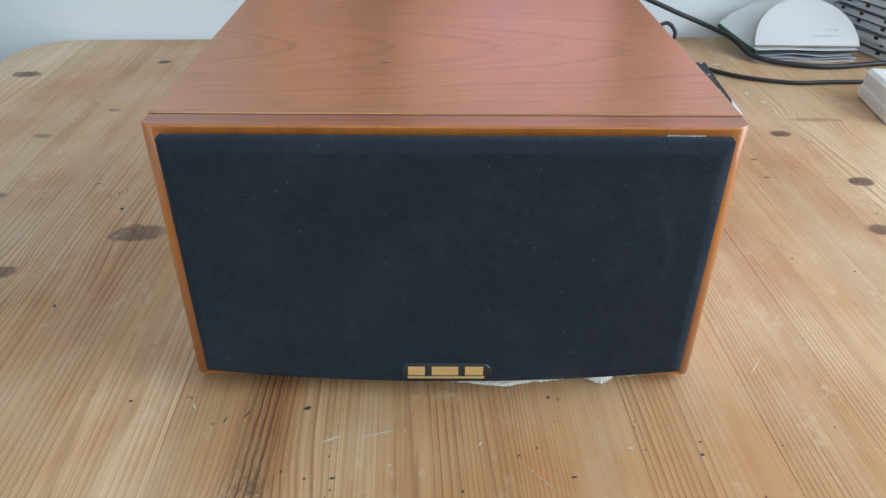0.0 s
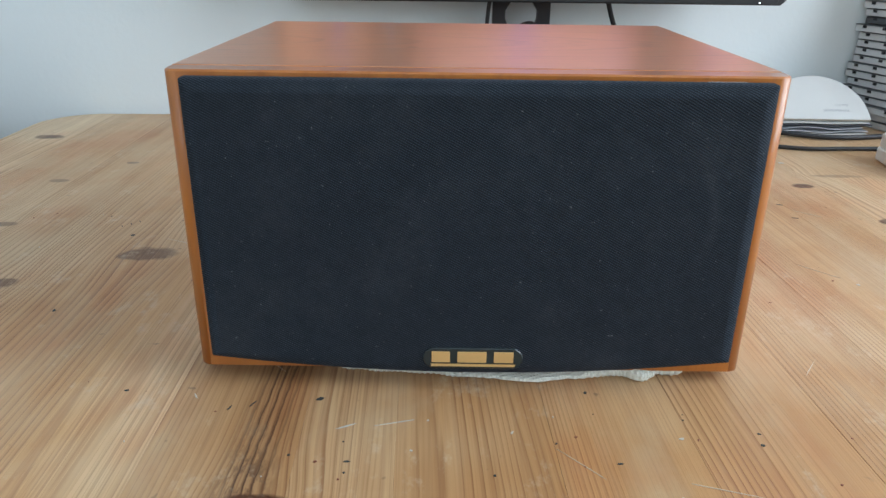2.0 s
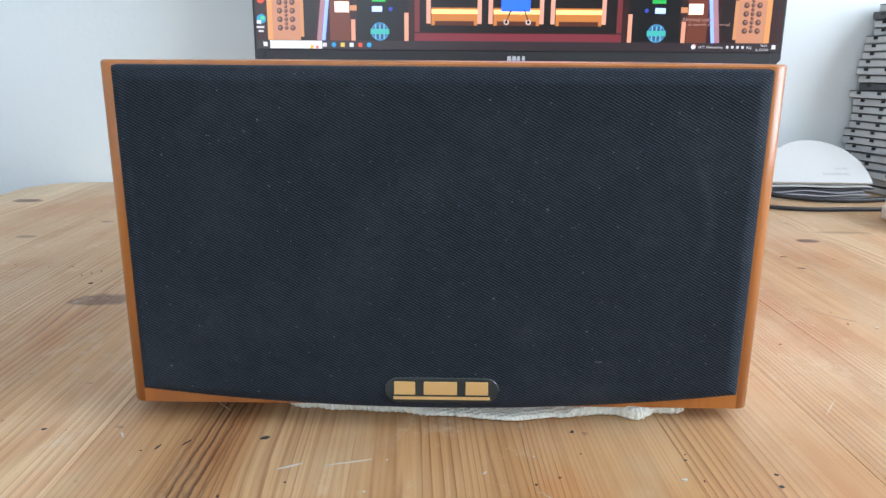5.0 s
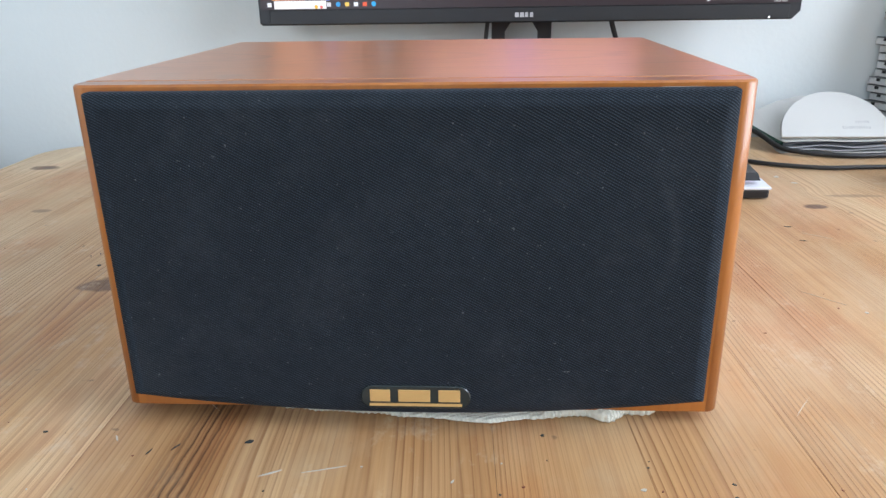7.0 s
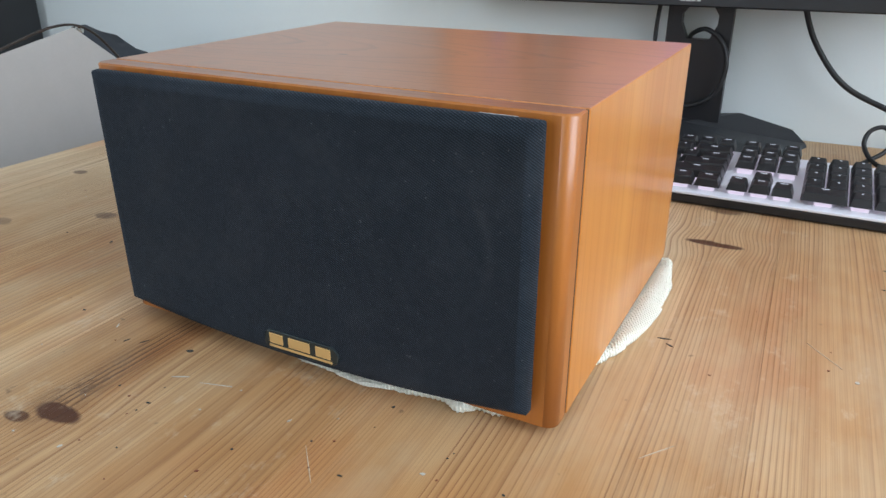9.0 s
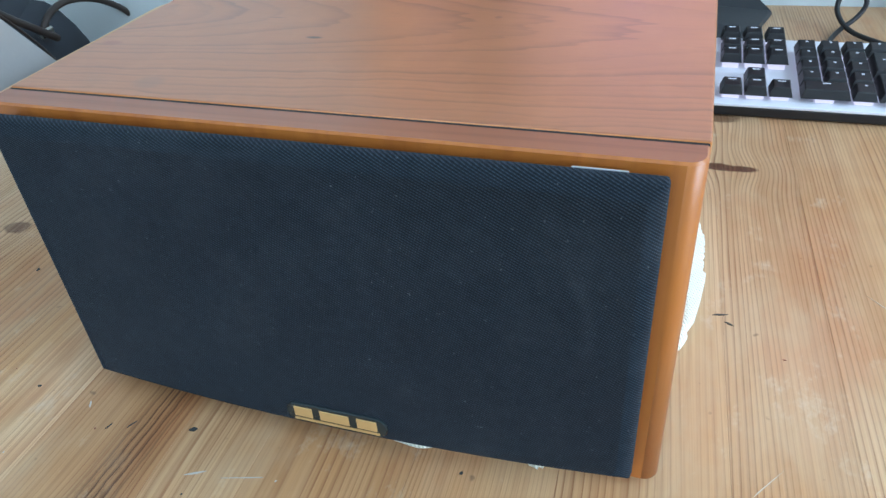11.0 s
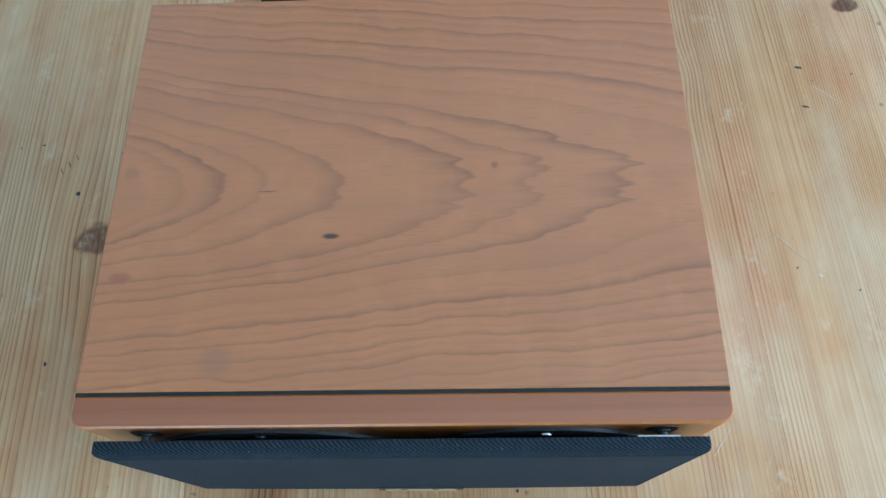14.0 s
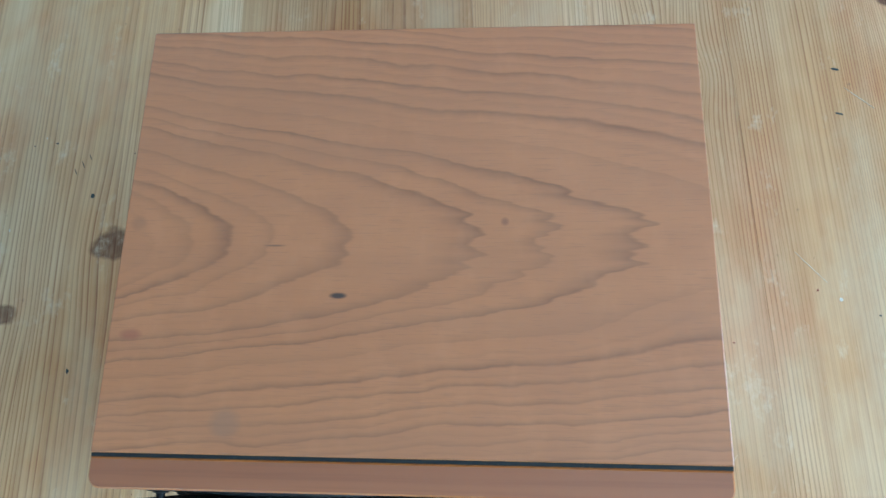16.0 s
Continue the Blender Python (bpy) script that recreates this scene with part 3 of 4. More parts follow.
window("window_1", ROOM @ pose(1.43, -0.15, 0.9, 0, 0, -90), 1.6, 1.3)
# unseen window, added to go with the front fill lamp
window("added_window", ROOM @ pose(-1.6, -3.28, 0.9, 0, 0, 0), 1.4, 1.3)


# ---- the table ----
def arc(cx, cy, r, a0, a1, n=8):
    return [(cx + r * math.cos(radians(a0 + (a1 - a0) * i / n)), cy + r * math.sin(radians(a0 + (a1 - a0) * i / n))) for i in range(n + 1)]


LEFT, RIGHT, FRONT = -0.557, 0.843, -1.02
table = holder("pine_table", TABLE, "lacquered knotty pine table, scratched and speckled with old paint", "table")
edges = [LEFT, -0.468, -0.395, -0.318, -0.262, -0.176, -0.107, -0.062, 0.012, 0.078, 0.152, 0.207, 0.286, 0.352, 0.428, 0.505, 0.582, 0.662, 0.738, RIGHT]
for a, b in zip(edges, edges[1:]):
    g = 0.00003
    if a == LEFT:
        out = arc(a + 0.07, FRONT + 0.07, 0.07, 180, 270) + [(b - g, FRONT), (b - g, 0.0)] + arc(a + 0.07, -0.07, 0.07, 90, 180)
    elif b == RIGHT:
        out = [(a + g, FRONT)] + arc(b - 0.07, FRONT + 0.07, 0.07, 270, 360) + arc(b - 0.07, -0.07, 0.07, 0, 90) + [(a + g, 0.0)]
    else:
        out = [(a + g, FRONT), (b - g, FRONT), (b - g, 0.0), (a + g, 0.0)]
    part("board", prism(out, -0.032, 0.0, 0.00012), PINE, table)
for name, b in (("apron", (-0.48, -0.09, -0.13, 0.77, -0.068, -0.0325)), ("apron", (-0.48, -0.95, -0.13, 0.77, -0.928, -0.0325)),
                ("apron", (-0.49, -0.928, -0.13, -0.468, -0.09, -0.0325)), ("apron", (0.758, -0.928, -0.13, 0.78, -0.09, -0.0325))):
    part(name, box(*b, bevel=0.002), PINE, table)
for x in (-0.455, 0.745):
    for y in (-0.115, -0.905):
        prof = [(0.022, -T), (0.026, -0.70), (0.034, -0.45), (0.040, -0.22), (0.032, -0.20), (0.040, -0.18), (0.040, -0.0328)]
        bm = turned([(r, z) for r, z in prof], 20)
        part("leg", bm, PINE, table, smooth=False, at=pose(x, y, 0))


def speck(x, y, w, l, turn, material, name="paint_speck"):
    """A dried fleck lying on the boards; x and y in the room."""
    rng = random.Random(int((x * 7919 + y * 104729) * 1000))
    out = [((w / 2) * math.cos(a) * rng.uniform(0.7, 1.15), (l / 2) * math.sin(a) * rng.uniform(0.7, 1.15)) for a in [2 * math.pi * i / 9 for i in range(9)]]
    local = TABLE.inverted() @ Vector((x, y, T))
    part(name, prism(out, 0.0, 0.00022, 0.00008), material, table, at=pose(local.x, local.y, 0.0001, 0, 0, turn))


for x, y, w, l, turn in ((-0.056, -0.070, 0.0045, 0.0016, 5), (0.067, -0.069, 0.0040, 0.0015, 8), (0.137, -0.054, 0.003, 0.0025, 0), (-0.120, -0.030, 0.0012, 0.006, -20),
                         (-0.109, -0.026, 0.0011, 0.008, -28), (-0.076, -0.021, 0.006, 0.004, 20), (0.061, -0.012, 0.0022, 0.003, 0), (-0.264, 0.206, 0.004, 0.006, 0),
                         (-0.260, 0.073, 0.003, 0.005, 10), (0.296, 0.306, 0.009, 0.0025, -15), (0.294, 0.269, 0.008, 0.002, -20), (-0.075, 0.389, 0.004, 0.004, 0),
                         (0.010, -0.078, 0.002, 0.002, 0), (0.301, 0.118, 0.002, 0.002, 0), (0.171, 0.128, 0.010, 0.002, 10), (0.176, 0.121, 0.007, 0.002, -30),
                         (-0.300, 0.250, 0.003, 0.002, 0), (-0.281, 0.226, 0.0009, 0.008, 25), (-0.276, 0.232, 0.0009, 0.008, 25), (-0.271, 0.238, 0.0009, 0.008, 25),
                         (0.105, -0.035, 0.0015, 0.0015, 0), (-0.31, 0.07, 0.003, 0.002, 0), (0.040, -0.055, 0.0016, 0.0016, 0), (-0.083, -0.066, 0.002, 0.002, 0)):
    speck(x, y, w * 0.8, l * 0.8, turn, SPECK)
for x, y, w, l, turn in ((0.277, 0.129, 0.003, 0.003, 0), (0.361, 0.455, 0.007, 0.006, 0), (0.352, 0.482, 0.006, 0.009, -30), (0.350, 0.585, 0.012, 0.008, 0), (-0.060, -0.044, 0.010, 0.0012, 25),
                         (-0.035, -0.040, 0.022, 0.0005, 14), (0.100, -0.050, 0.003, 0.002, 0), (0.020, -0.047, 0.003, 0.001, 60), (-0.140, -0.020, 0.006, 0.001, 120)):
    speck(x, y, w, l, turn, CHALK, "white_speck")


RUST = surface("rust_red_speck", (0.20, 0.055, 0.03), 0.6, vary=0.3, scale=300)
SCRATCH = surface("worn_scratch", (0.62, 0.53, 0.40), 0.6, vary=0.2, scale=300)
rng = random.Random(11)
for k in range(110):
    x, y = rng.uniform(-0.50, 0.45), rng.uniform(-0.16, 0.50) if k % 2 else rng.uniform(-0.16, 0.0)
    size = rng.uniform(0.0006, 0.0016)
    speck(x, y, size, size * rng.uniform(0.6, 2.0), rng.uniform(0, 180), rng.choice((SPECK, RUST, CHALK, RUST)), "small_speck")
for k in range(14):
    x, y = rng.uniform(-0.40, 0.40), rng.uniform(-0.15, 0.30)
    speck(x, y, rng.uniform(0.012, 0.040), 0.0005, rng.choice((1, -1)) * rng.uniform(5, 60), SCRATCH, "scratch")


# ---- the loudspeaker and the cloth under it ----
H, HW = 0.1555, 0.1448
speaker = holder("loudspeaker", pose(0.0006, 0, T + 0.0062, 0.45, 0, 0), "small cherry veneered loudspeaker lying on a folded white cloth", "loudspeaker")


def cabinet():
    bm = box(-HW - 0.0003, 0.0168, 0.0, HW + 0.0003, 0.2385, H, 0.0008, 2)
    ob = part("cabinet", bm, VENEER, speaker, "cherry veneer cabinet with arched grain")
    ob.data.materials.append(SIDE)
    for p in ob.data.polygons:
        p.material_index = 0 if abs(p.normal.z) > 0.5 else 1
    return ob


def baffle():
    r, w = 0.0065, HW - 0.0002
    out = arc(-w + r, 0.001 + r, r, 180, 270, 16) + arc(w - r, 0.001 + r, r, 270, 360, 16) + [(w, 0.0150), (-w, 0.0150)]
    bm = prism(out, 0.0, H, 0.0009)
    ob = part("baffle", bm, FACE, speaker, "orange-brown cherry baffle with rounded corners")
    ob.data.materials.append(RAIL)
    for p in ob.data.polygons:
        p.material_index = 1 if p.normal.z > 0.9 else 0
        p.use_smooth = abs(p.normal.z) < 0.1 and p.area < 0.0005
    return ob


def grille():
    """A cloth-covered frame: straight top and sides, lower edge bowed downwards, soft rim."""
    hw, top, low, bow, r = 0.1339, 0.1538, 0.0112, 0.0080, 0.0022
    n = 28
    out = arc(-hw + r, top - r, r, 180, 90, 4) + arc(hw - r, top - r, r, 90, 0, 4) + arc(hw - r, low + r, r, 0, -84, 4)
    for i in range(1, n):
        s = 1 - 2 * i / n
        out.append(((hw - r) * s, low - bow * (1 - s * s)))
    out += arc(-hw + r, low + r, r, -96, -180, 4)
    out = out[::-1]
    bm = bmesh.new()
    loops = []
    for depth, inset in ((-0.0042, 0.0004), (-0.0050, 0.0), (-0.0074, 0.0), (-0.0091, 0.0005), (-0.0103, 0.0015), (-0.0111, 0.0029), (-0.01155, 0.0045), (-0.0117, 0.0064)):
        ring = []
        for x, z in out:
            x = max(-hw + inset, min(hw - inset, x))
            under = low - bow * (1 - min(1.0, abs(x) / (hw - r)) ** 2)
            ring.append(bm.verts.new((x, depth, max(under + inset, min(top - inset, z)))))
        loops.append(ring)
    for a, b in zip(loops, loops[1:]):
        for i in range(len(out)):
            bm.faces.new((a[i], a[(i + 1) % len(out)], b[(i + 1) % len(out)], b[i]))
    bm.faces.new(loops[0][::-1])
    bm.faces.new(loops[-1])
    ob = part("grille", bm, CLOTH, speaker, "black woven cloth grille flecked with lint", smooth=True)
    for p in ob.data.polygons:
        p.use_smooth = len(p.vertices) == 4
    return ob


cabinet()
baffle()
part("gasket", box(-HW + 0.0003, 0.0150, 0.0012, HW - 0.0003, 0.0168, H - 0.0006), MATT, speaker, "black groove behind the baffle")
cover = grille()
for x, z in ((-0.1150, 0.142), (0.1165, 0.142), (-0.1150, 0.016), (0.1165, 0.016)):
    part("peg", turned([(0.0036, 0.0), (0.0036, 0.0016), (0.0022, 0.0018), (0.0018, 0.0055)], 14), BLACK, speaker, at=pose(x, 0.0011, z, 90))
    part("peg_socket", turned([(0.0070, -0.0002), (0.0070, 0.0004), (0.0060, 0.0008)], 20), BLACK, speaker, at=pose(x, 0.0011, z, 90))


def driver(name, x, z, r, label, dome):
    ring = part(name, turned([(r, -0.0004), (r, 0.0016), (r - 0.002, 0.0024), (r * 0.86, 0.0024), (r * 0.84, 0.0010), (r * 0.3, 0.0003)], 48), BLACK, speaker, label, at=pose(x, 0.0011, z, 90))
    part("cone", turned([(r * 0.80, 0.0010), (r * 0.76, 0.0022), (r * 0.70, 0.0012), (r * dome, 0.0006), (r * dome * 0.7, 0.0020), (r * 0.05, 0.0026)], 40), MATT, ring, smooth=True)
    for k in range(6):
        a = radians(30 + 60 * k)
        part("screw", turned([(0.0026, 0.0020), (0.0026, 0.0032), (0.0016, 0.0036)], 10), STEEL if k == 1 and dome > 0.4 else BLACK, ring, at=pose(r * 0.92 * math.cos(a), r * 0.92 * math.sin(a), 0))


driver("woofer", -0.0620, 0.0805, 0.0690, "black woofer behind the grille", 0.3)
driver("tweeter", 0.0650, 0.0930, 0.0565, "black tweeter plate behind the grille", 0.45)
part("staple_strip", box(0.103, -0.0041, 0.1500, 0.121, -0.0036, 0.1537, 0.0001), CARD, cover, "pale cloth edge showing at the rim")


def badge():
    zc, w, h = 0.0140, 0.0256, 0.0060
    out = arc(w - h, 0, h, -90, 90, 10) + arc(-w + h, 0, h, 90, 270, 10)
    plate = part("badge", prism(out, 0.0, 0.0013, 0.0005), GLOSS, cover, "black capsule-shaped badge with gold shapes", at=pose(0.0012, -0.0115, zc, 90))
    rim = 0.00125
    part("gold_bar", box(-0.0215, -0.0043, rim, 0.0215, -0.0030, rim + 0.0005), GOLD, plate)
    for x0, x1 in ((-0.0212, -0.0118), (-0.0080, 0.0068), (0.0106, 0.0206)):
        part("gold_shape", box(x0, -0.0021, rim, x1, 0.0042, rim + 0.0005, 0.0002), GOLD, plate)


badge()


def cloth():
    """A thick knitted rag, pressed flat under the cabinet and curling up where it looks out."""
    bm = bmesh.new()
    n, rings, cols = 720, 14, []
    hem = ((-0.095, 0.016), (-0.078, 0.010), (-0.037, 0.006), (0.0, 0.003), (0.031, -0.002), (0.058, 0.003), (0.082, 0.005), (0.092, 0.001), (0.100, 0.007))

    def front(x):
        for (xa, ya), (xb, yb) in zip(hem, hem[1:]):
            if x <= xb:
                f = max(0.0, (x - xa) / (xb - xa))
                return ya + (yb - ya) * f * f * (3 - 2 * f)
        return hem[-1][1]

    def edge(a):
        c, s = math.cos(a), math.sin(a)
        x = 0.030 + (0.135 if c > 0 else 0.118) * math.copysign(abs(c) ** 0.62, c)
        y = 0.134 + (0.126 if s > 0 else 0.126) * math.copysign(abs(s) ** 0.40, s)
        x = min(x, 0.1585 - (2.7 if y < 0.155 else 1.2) * (y - 0.155) ** 2)
        if s < -0.5:
            f = min(1.0, (-s - 0.5) / 0.2)
            y += (front(x) - y) * f * f * (3 - 2 * f)
        return x + 0.0007 * math.sin(9 * a), y + 0.0005 * math.sin(31 * a + 1)

    outline = [edge(2 * math.pi * i / n) for i in range(n)]
    run, along = 0.0, []
    for (xa, ya), (xb, yb) in zip(outline, outline[1:] + outline[:1]):
        along.append(run)
        run += math.hypot(xb - xa, yb - ya)
    stitch = [math.sin(2 * math.pi * d / 0.0030) for d in along]
    wander = [noise.noise(Vector((d * 90, 0.3, 0.7))) for d in along]
    for k in range(rings + 1):
        f = (k / rings) ** 0.6
        ring = []
        for i, (x, y) in enumerate(outline):
            px, py = 0.02 + (x - 0.02) * (0.35 + 0.65 * f), 0.134 + (y - 0.134) * (0.35 + 0.65 * f)
            lift = 0.0052 + 0.0077 * max(0.0, py) * 0.9
            if px > HW - 0.002:
                out = (px - HW + 0.002) / 0.018
                lift += 0.0008 * stitch[(i + 3 * k) % n] * min(1.0, out * 3) + 0.0010 * wander[i] * out - 0.0022 + 0.0040 * math.sin(math.pi * min(1.0, out)) ** 2
            if py < 0.003:
                lift = 0.0030 + 0.0004 * stitch[i] + 0.0008 * max(0.0, wander[i])
            ring.append((px, py, min(lift, 0.0140)))
        cols.append(ring)
    top = [[bm.verts.new((x, y, z)) for x, y, z in ring] for ring in cols]
    rim = []
    for out_by, zf in ((0.0018, 0.86), (0.0027, 0.62), (0.0027, 0.36), (0.0018, 0.10), (0.0, 0.0)):
        ring = []
        for i, (x, y, z) in enumerate(cols[-1]):
            d = Vector((x - 0.03, y - 0.134)).normalized()
            w = 1 + 0.35 * stitch[i] + 0.5 * wander[i]
            ring.append(bm.verts.new((x + d.x * out_by * w, y + d.y * out_by * w, z * zf)))
        rim.append(ring)
    allr = top + rim
    for a, b in zip(allr, allr[1:]):
        for i in range(n):
            bm.faces.new((a[i], a[(i + 1) % n], b[(i + 1) % n], b[i]))
    bm.faces.new(top[0])
    bm.faces.new(rim[-1][::-1])
    ob = part("cloth", bm, KNIT, smooth=True)
    ob.matrix_world = pose(0, 0, T + 0.0004)
    tagged(ob, "thick white knitted cotton cloth folded under the loudspeaker", "cloth")
    tuft = tube([(0.086, 0.004, 0.004), (0.093, 0.001, 0.0035), (0.099, 0.005, 0.003), (0.096, 0.008, 0.004)], 0.0030, 8)
    part("hem_end", tuft, KNIT, ob, smooth=True)


cloth()


# ---- the monitor ----
MX, MY, MZ = 0.0815, 0.585, 0.9095
SW = 0.3135
monitor = holder("monitor", pose(MX, MY, T + 0.0004), "black widescreen monitor on a stand, switched on with a hi-fi picture", "monitor")
UP = MZ - T - 0.0004


def housing():
    w, c = SW, 0.009
    out = [(-w + c / 3, 0.0), (w - c, 0.0), (w, c), (w, 0.365), (-w, 0.365), (-w, c / 3)]
    bm = prism([(x, y) for x, y in out], 0.0, 0.030, 0.0015)
    ob = part("housing", bm, BLACK, monitor, "thin black bezel with a deeper lower edge", at=pose(0, 0.030, UP, 90))
    bm = prism([(-0.2, 0.05), (0.2, 0.05), (0.17, 0.30), (-0.17, 0.30)], 0.0, 0.026, 0.006)
    part("back_cover", bm, BLACK, monitor, at=pose(0, 0.0302, UP, 90, 0, 180) @ pose(0, 0, 0))
    return ob


hous = housing()
part("chin", box(-SW + 0.013, -0.0012, UP + 0.0012, SW - 0.013, 0.0006, UP + 0.0172, 0.0005), BLACK, monitor, "matt lower bezel strip")
for k, w in enumerate((0.0050, 0.0052, 0.0040, 0.0040)):
    x = -0.0118 + 0.0058 * k
    out = [(x, 0.0), (x + w, 0.0), (x + w * 0.94, 0.0052), (x + 0.0006, 0.0052)]
    part("maker_mark", prism(out, 0.0, 0.0002), SILVER, monitor, at=pose(0, -0.0013, UP + 0.0062, 90))
part("power_light", box(0.2775, -0.0016, UP + 0.0016, 0.2787, -0.0011, UP + 0.0036), glowing("white_power_light", (0.9, 0.95, 1.0), 3.0), monitor)

GLOW = {}


def lit(colour, strength):
    key = (colour, strength)
    if key not in GLOW:
        GLOW[key] = glowing("screen_light", tuple((c / 255) ** 2.2 for c in colour), strength)
    return GLOW[key]


SB, ST = UP + 0.0180, UP + 0.3585     # lower and upper edge of the lit panel
DISPLAY = 0.66
screen = part("screen", box(-SW + 0.0035, -0.0010, SB, SW - 0.0035, 0.0002, ST), lit((46, 22, 20), DISPLAY), monitor, "lit display showing a warm hi-fi rack wallpaper")
layer = [0]


def show(outline, colour, name="picture_or_glow_shape", strength=None, both=True):
    """A flat shape of the picture, or of the glow added above it; pairs of place across and height over the panel's
    lower edge, in millimetres. both: mirrored too.
    """
    layer[0] += 1
    d = -0.0010 - 0.00001 * (layer[0] % 40) - 0.0001 * min(9, layer[0] // 40)
    for sign in ((1, -1) if both else (1,)):
        pts = [(sign * x / 1000, z / 1000) for x, z in outline]
        if sign < 0:
            pts = pts[::-1]
        part(name, prism(pts, 0.0, 0.00002), lit(colour, strength or DISPLAY), screen, at=pose(0, d, SB, 90))


def rect(x0, z0, x1, z1):
    return [(x0, z0), (x1, z0), (x1, z1), (x0, z1)]


def disc(x, z, r, n=12):
    return [(x + r * math.cos(2 * math.pi * i / n), z + r * math.sin(2 * math.pi * i / n)) for i in range(n)]


TOPZ = 338
show(rect(-310, 10, 310, 48), (54, 22, 22), both=False)
show(rect(-122, 10, 122, 19), (128, 50, 60), both=False)
show(rect(-122, 20.5, -116, TOPZ), (120, 50, 52))
show(rect(-116, 20.5, 116, TOPZ), (26, 14, 14), both=False)
for k in range(3):
    z = 24 + 105 * k
    for x0 in (-102, -29, 44):
        show(rect(x0, z + 4, x0 + 54, z + 24), (210, 130, 62), both=False)
        show(rect(x0, z + 17, x0 + 54, z + 22), (255, 200, 120), both=False, strength=1.4)
        show(rect(x0 + 4, z + 4, x0 + 50, z + 9), (90, 46, 30), both=False)
        for x in (x0 - 6, x0 + 54):
            show(rect(x, z + 6, x + 5, z + 44), (248, 176, 150), both=False)
        show(rect(x0, z + 44, x0 + 54, z + 80), (30, 40, 96) if x0 == -29 else (60, 32, 44), both=False)
show(rect(-20, 44, 14, 62), (40, 90, 235), both=False, strength=1.5)
for x in (-14, 12):
    show(disc(x, 32.0, 3.2), (235, 215, 205), both=False)
    show(disc(x, 32.0, 1.8), (30, 16, 16), both=False)
    show([(x - 0.5, 33), (x + 0.5, 33), (x * 0.6 + 0.8, 46), (x * 0.6 - 0.8, 46)], (20, 12, 16), both=False)
show(rect(-190, 10, -130, TOPZ), (14, 10, 14))
show(disc(-163, 20.5, 10.5, 20), (70, 140, 190))
show(disc(-163, 20.5, 8.6, 20), (40, 88, 130))
for dx in (-5, 0, 5):
    show(rect(-163 + dx - 0.8, 12, -163 + dx + 0.8, 29), (120, 190, 220))
show(rect(-174, 17.5, -152, 23.5), (70, 190, 180))
show(rect(-172, 43, -160, 49), (150, 180, 255), strength=1.7)
show(disc(-150, 46, 2.4), (60, 80, 200))
show(rect(-172, 54, -156, 58), (50, 200, 90))
show(rect(-197, 10, -192, 34), (240, 165, 135))
show(rect(-134, 10, -129, 42), (244, 170, 140))
show(rect(-222, 10, -198, TOPZ), (112, 58, 40))
show(rect(-216, 42, -199, 54), (255, 222, 196), strength=1.3)
show(rect(-198, 44, -186, 50), (220, 150, 100))
for dx in (0, 4, 8):
    show([(-215 + dx, 12), (-213.6 + dx, 12), (-208 + dx * 0.6, 42), (-209 + dx * 0.6, 42)], (36, 20, 18))
show([(-232, 10), (-228, 10), (-222, 60), (-226, 60)], (120, 150, 255), strength=1.5)
show([(-238, 10), (-232, 10), (-226, 60), (-232, 60)], (176, 130, 140))
show([(-256, 10), (-246, 10), (-240, 20), (-237, 34), (-240, 60), (-256, 60)], (36, 22, 22))
show(rect(-258, 14, -253, 58), (216, 150, 100))
show(rect(-290, 10, -257, TOPZ), (206, 142, 108))
show(rect(-296, 10, -290, TOPZ), (232, 160, 96))
for k in range(30):
    z = 24 + 9.6 * k
    for dx, dz, r in ((-7.5, 0, 3.3), (7.5, 0, 3.3), (0, 0, 2.4), (0, 4.8, 2.0)):
        if k < 4:
            show(disc(-273.5 + dx, z + dz, r), (92, 62, 56))
            show(disc(-273.5 + dx - 0.7, z + dz + 0.6, r * 0.5), (150, 110, 100))
show(rect(-310, 60, 310, 62), (60, 26, 24), both=False)
# upper panel is unseen: pale pink glow added for its reflection in the veneer
show(rect(-40, 84, 285, 262), (240, 182, 192), both=False, strength=1.45)
show(rect(-260, 110, -130, 230), (206, 156, 148), both=False, strength=1.1)
show(rect(-130, 100, -85, 245), (216, 162, 158), both=False, strength=1.2)
show(rect(-85, 92, -40, 255), (228, 172, 174), both=False, strength=1.3)
# the task bar, with its icons
show(rect(-310, 0.0, 310, 10.2), (52, 42, 46), "task_bar", both=False)
show(rect(-294, 0.6, -232, 9.6), (250, 250, 250), "search_field", both=False)
show(disc(-244, 2.6, 2.2), (245, 190, 60), both=False)
show(disc(-238, 2.4, 1.8), (240, 120, 110), both=False)
show(rect(-302, 3.0, -297, 7.8), (235, 240, 245), "icon", both=False)
for x, c in ((-229, (220, 220, 225)), (-218, (40, 150, 215)), (-207.5, (250, 205, 90)), (-197, (240, 245, 250)), (-186.5, (240, 90, 50)), (-176, (40, 170, 235))):
    show(disc(x, 5.2, 2.8) if c[0] < 60 else rect(x - 2.4, 2.8, x + 2.4, 7.4), c, "icon", both=False)
show(disc(-303, 34, 5.4, 16), (40, 160, 205), "icon", both=False)
show(disc(-301.5, 35, 2.6, 12), (90, 215, 150), "icon", both=False)
show(rect(-308.5, 28.4, -303.5, 32.4), (235, 240, 245), "icon", both=False)
show(disc(-303, 56, 4.8, 12), (235, 80, 50), "icon", both=False)
show(disc(208, 5.6, 2.8), (235, 240, 250), "icon", both=False)
show(disc(210.4, 7.4, 1.2), (235, 70, 60), "icon", both=False)
show(rect(300, 3.6, 304.5, 8.2), (240, 240, 245), "icon", both=False)
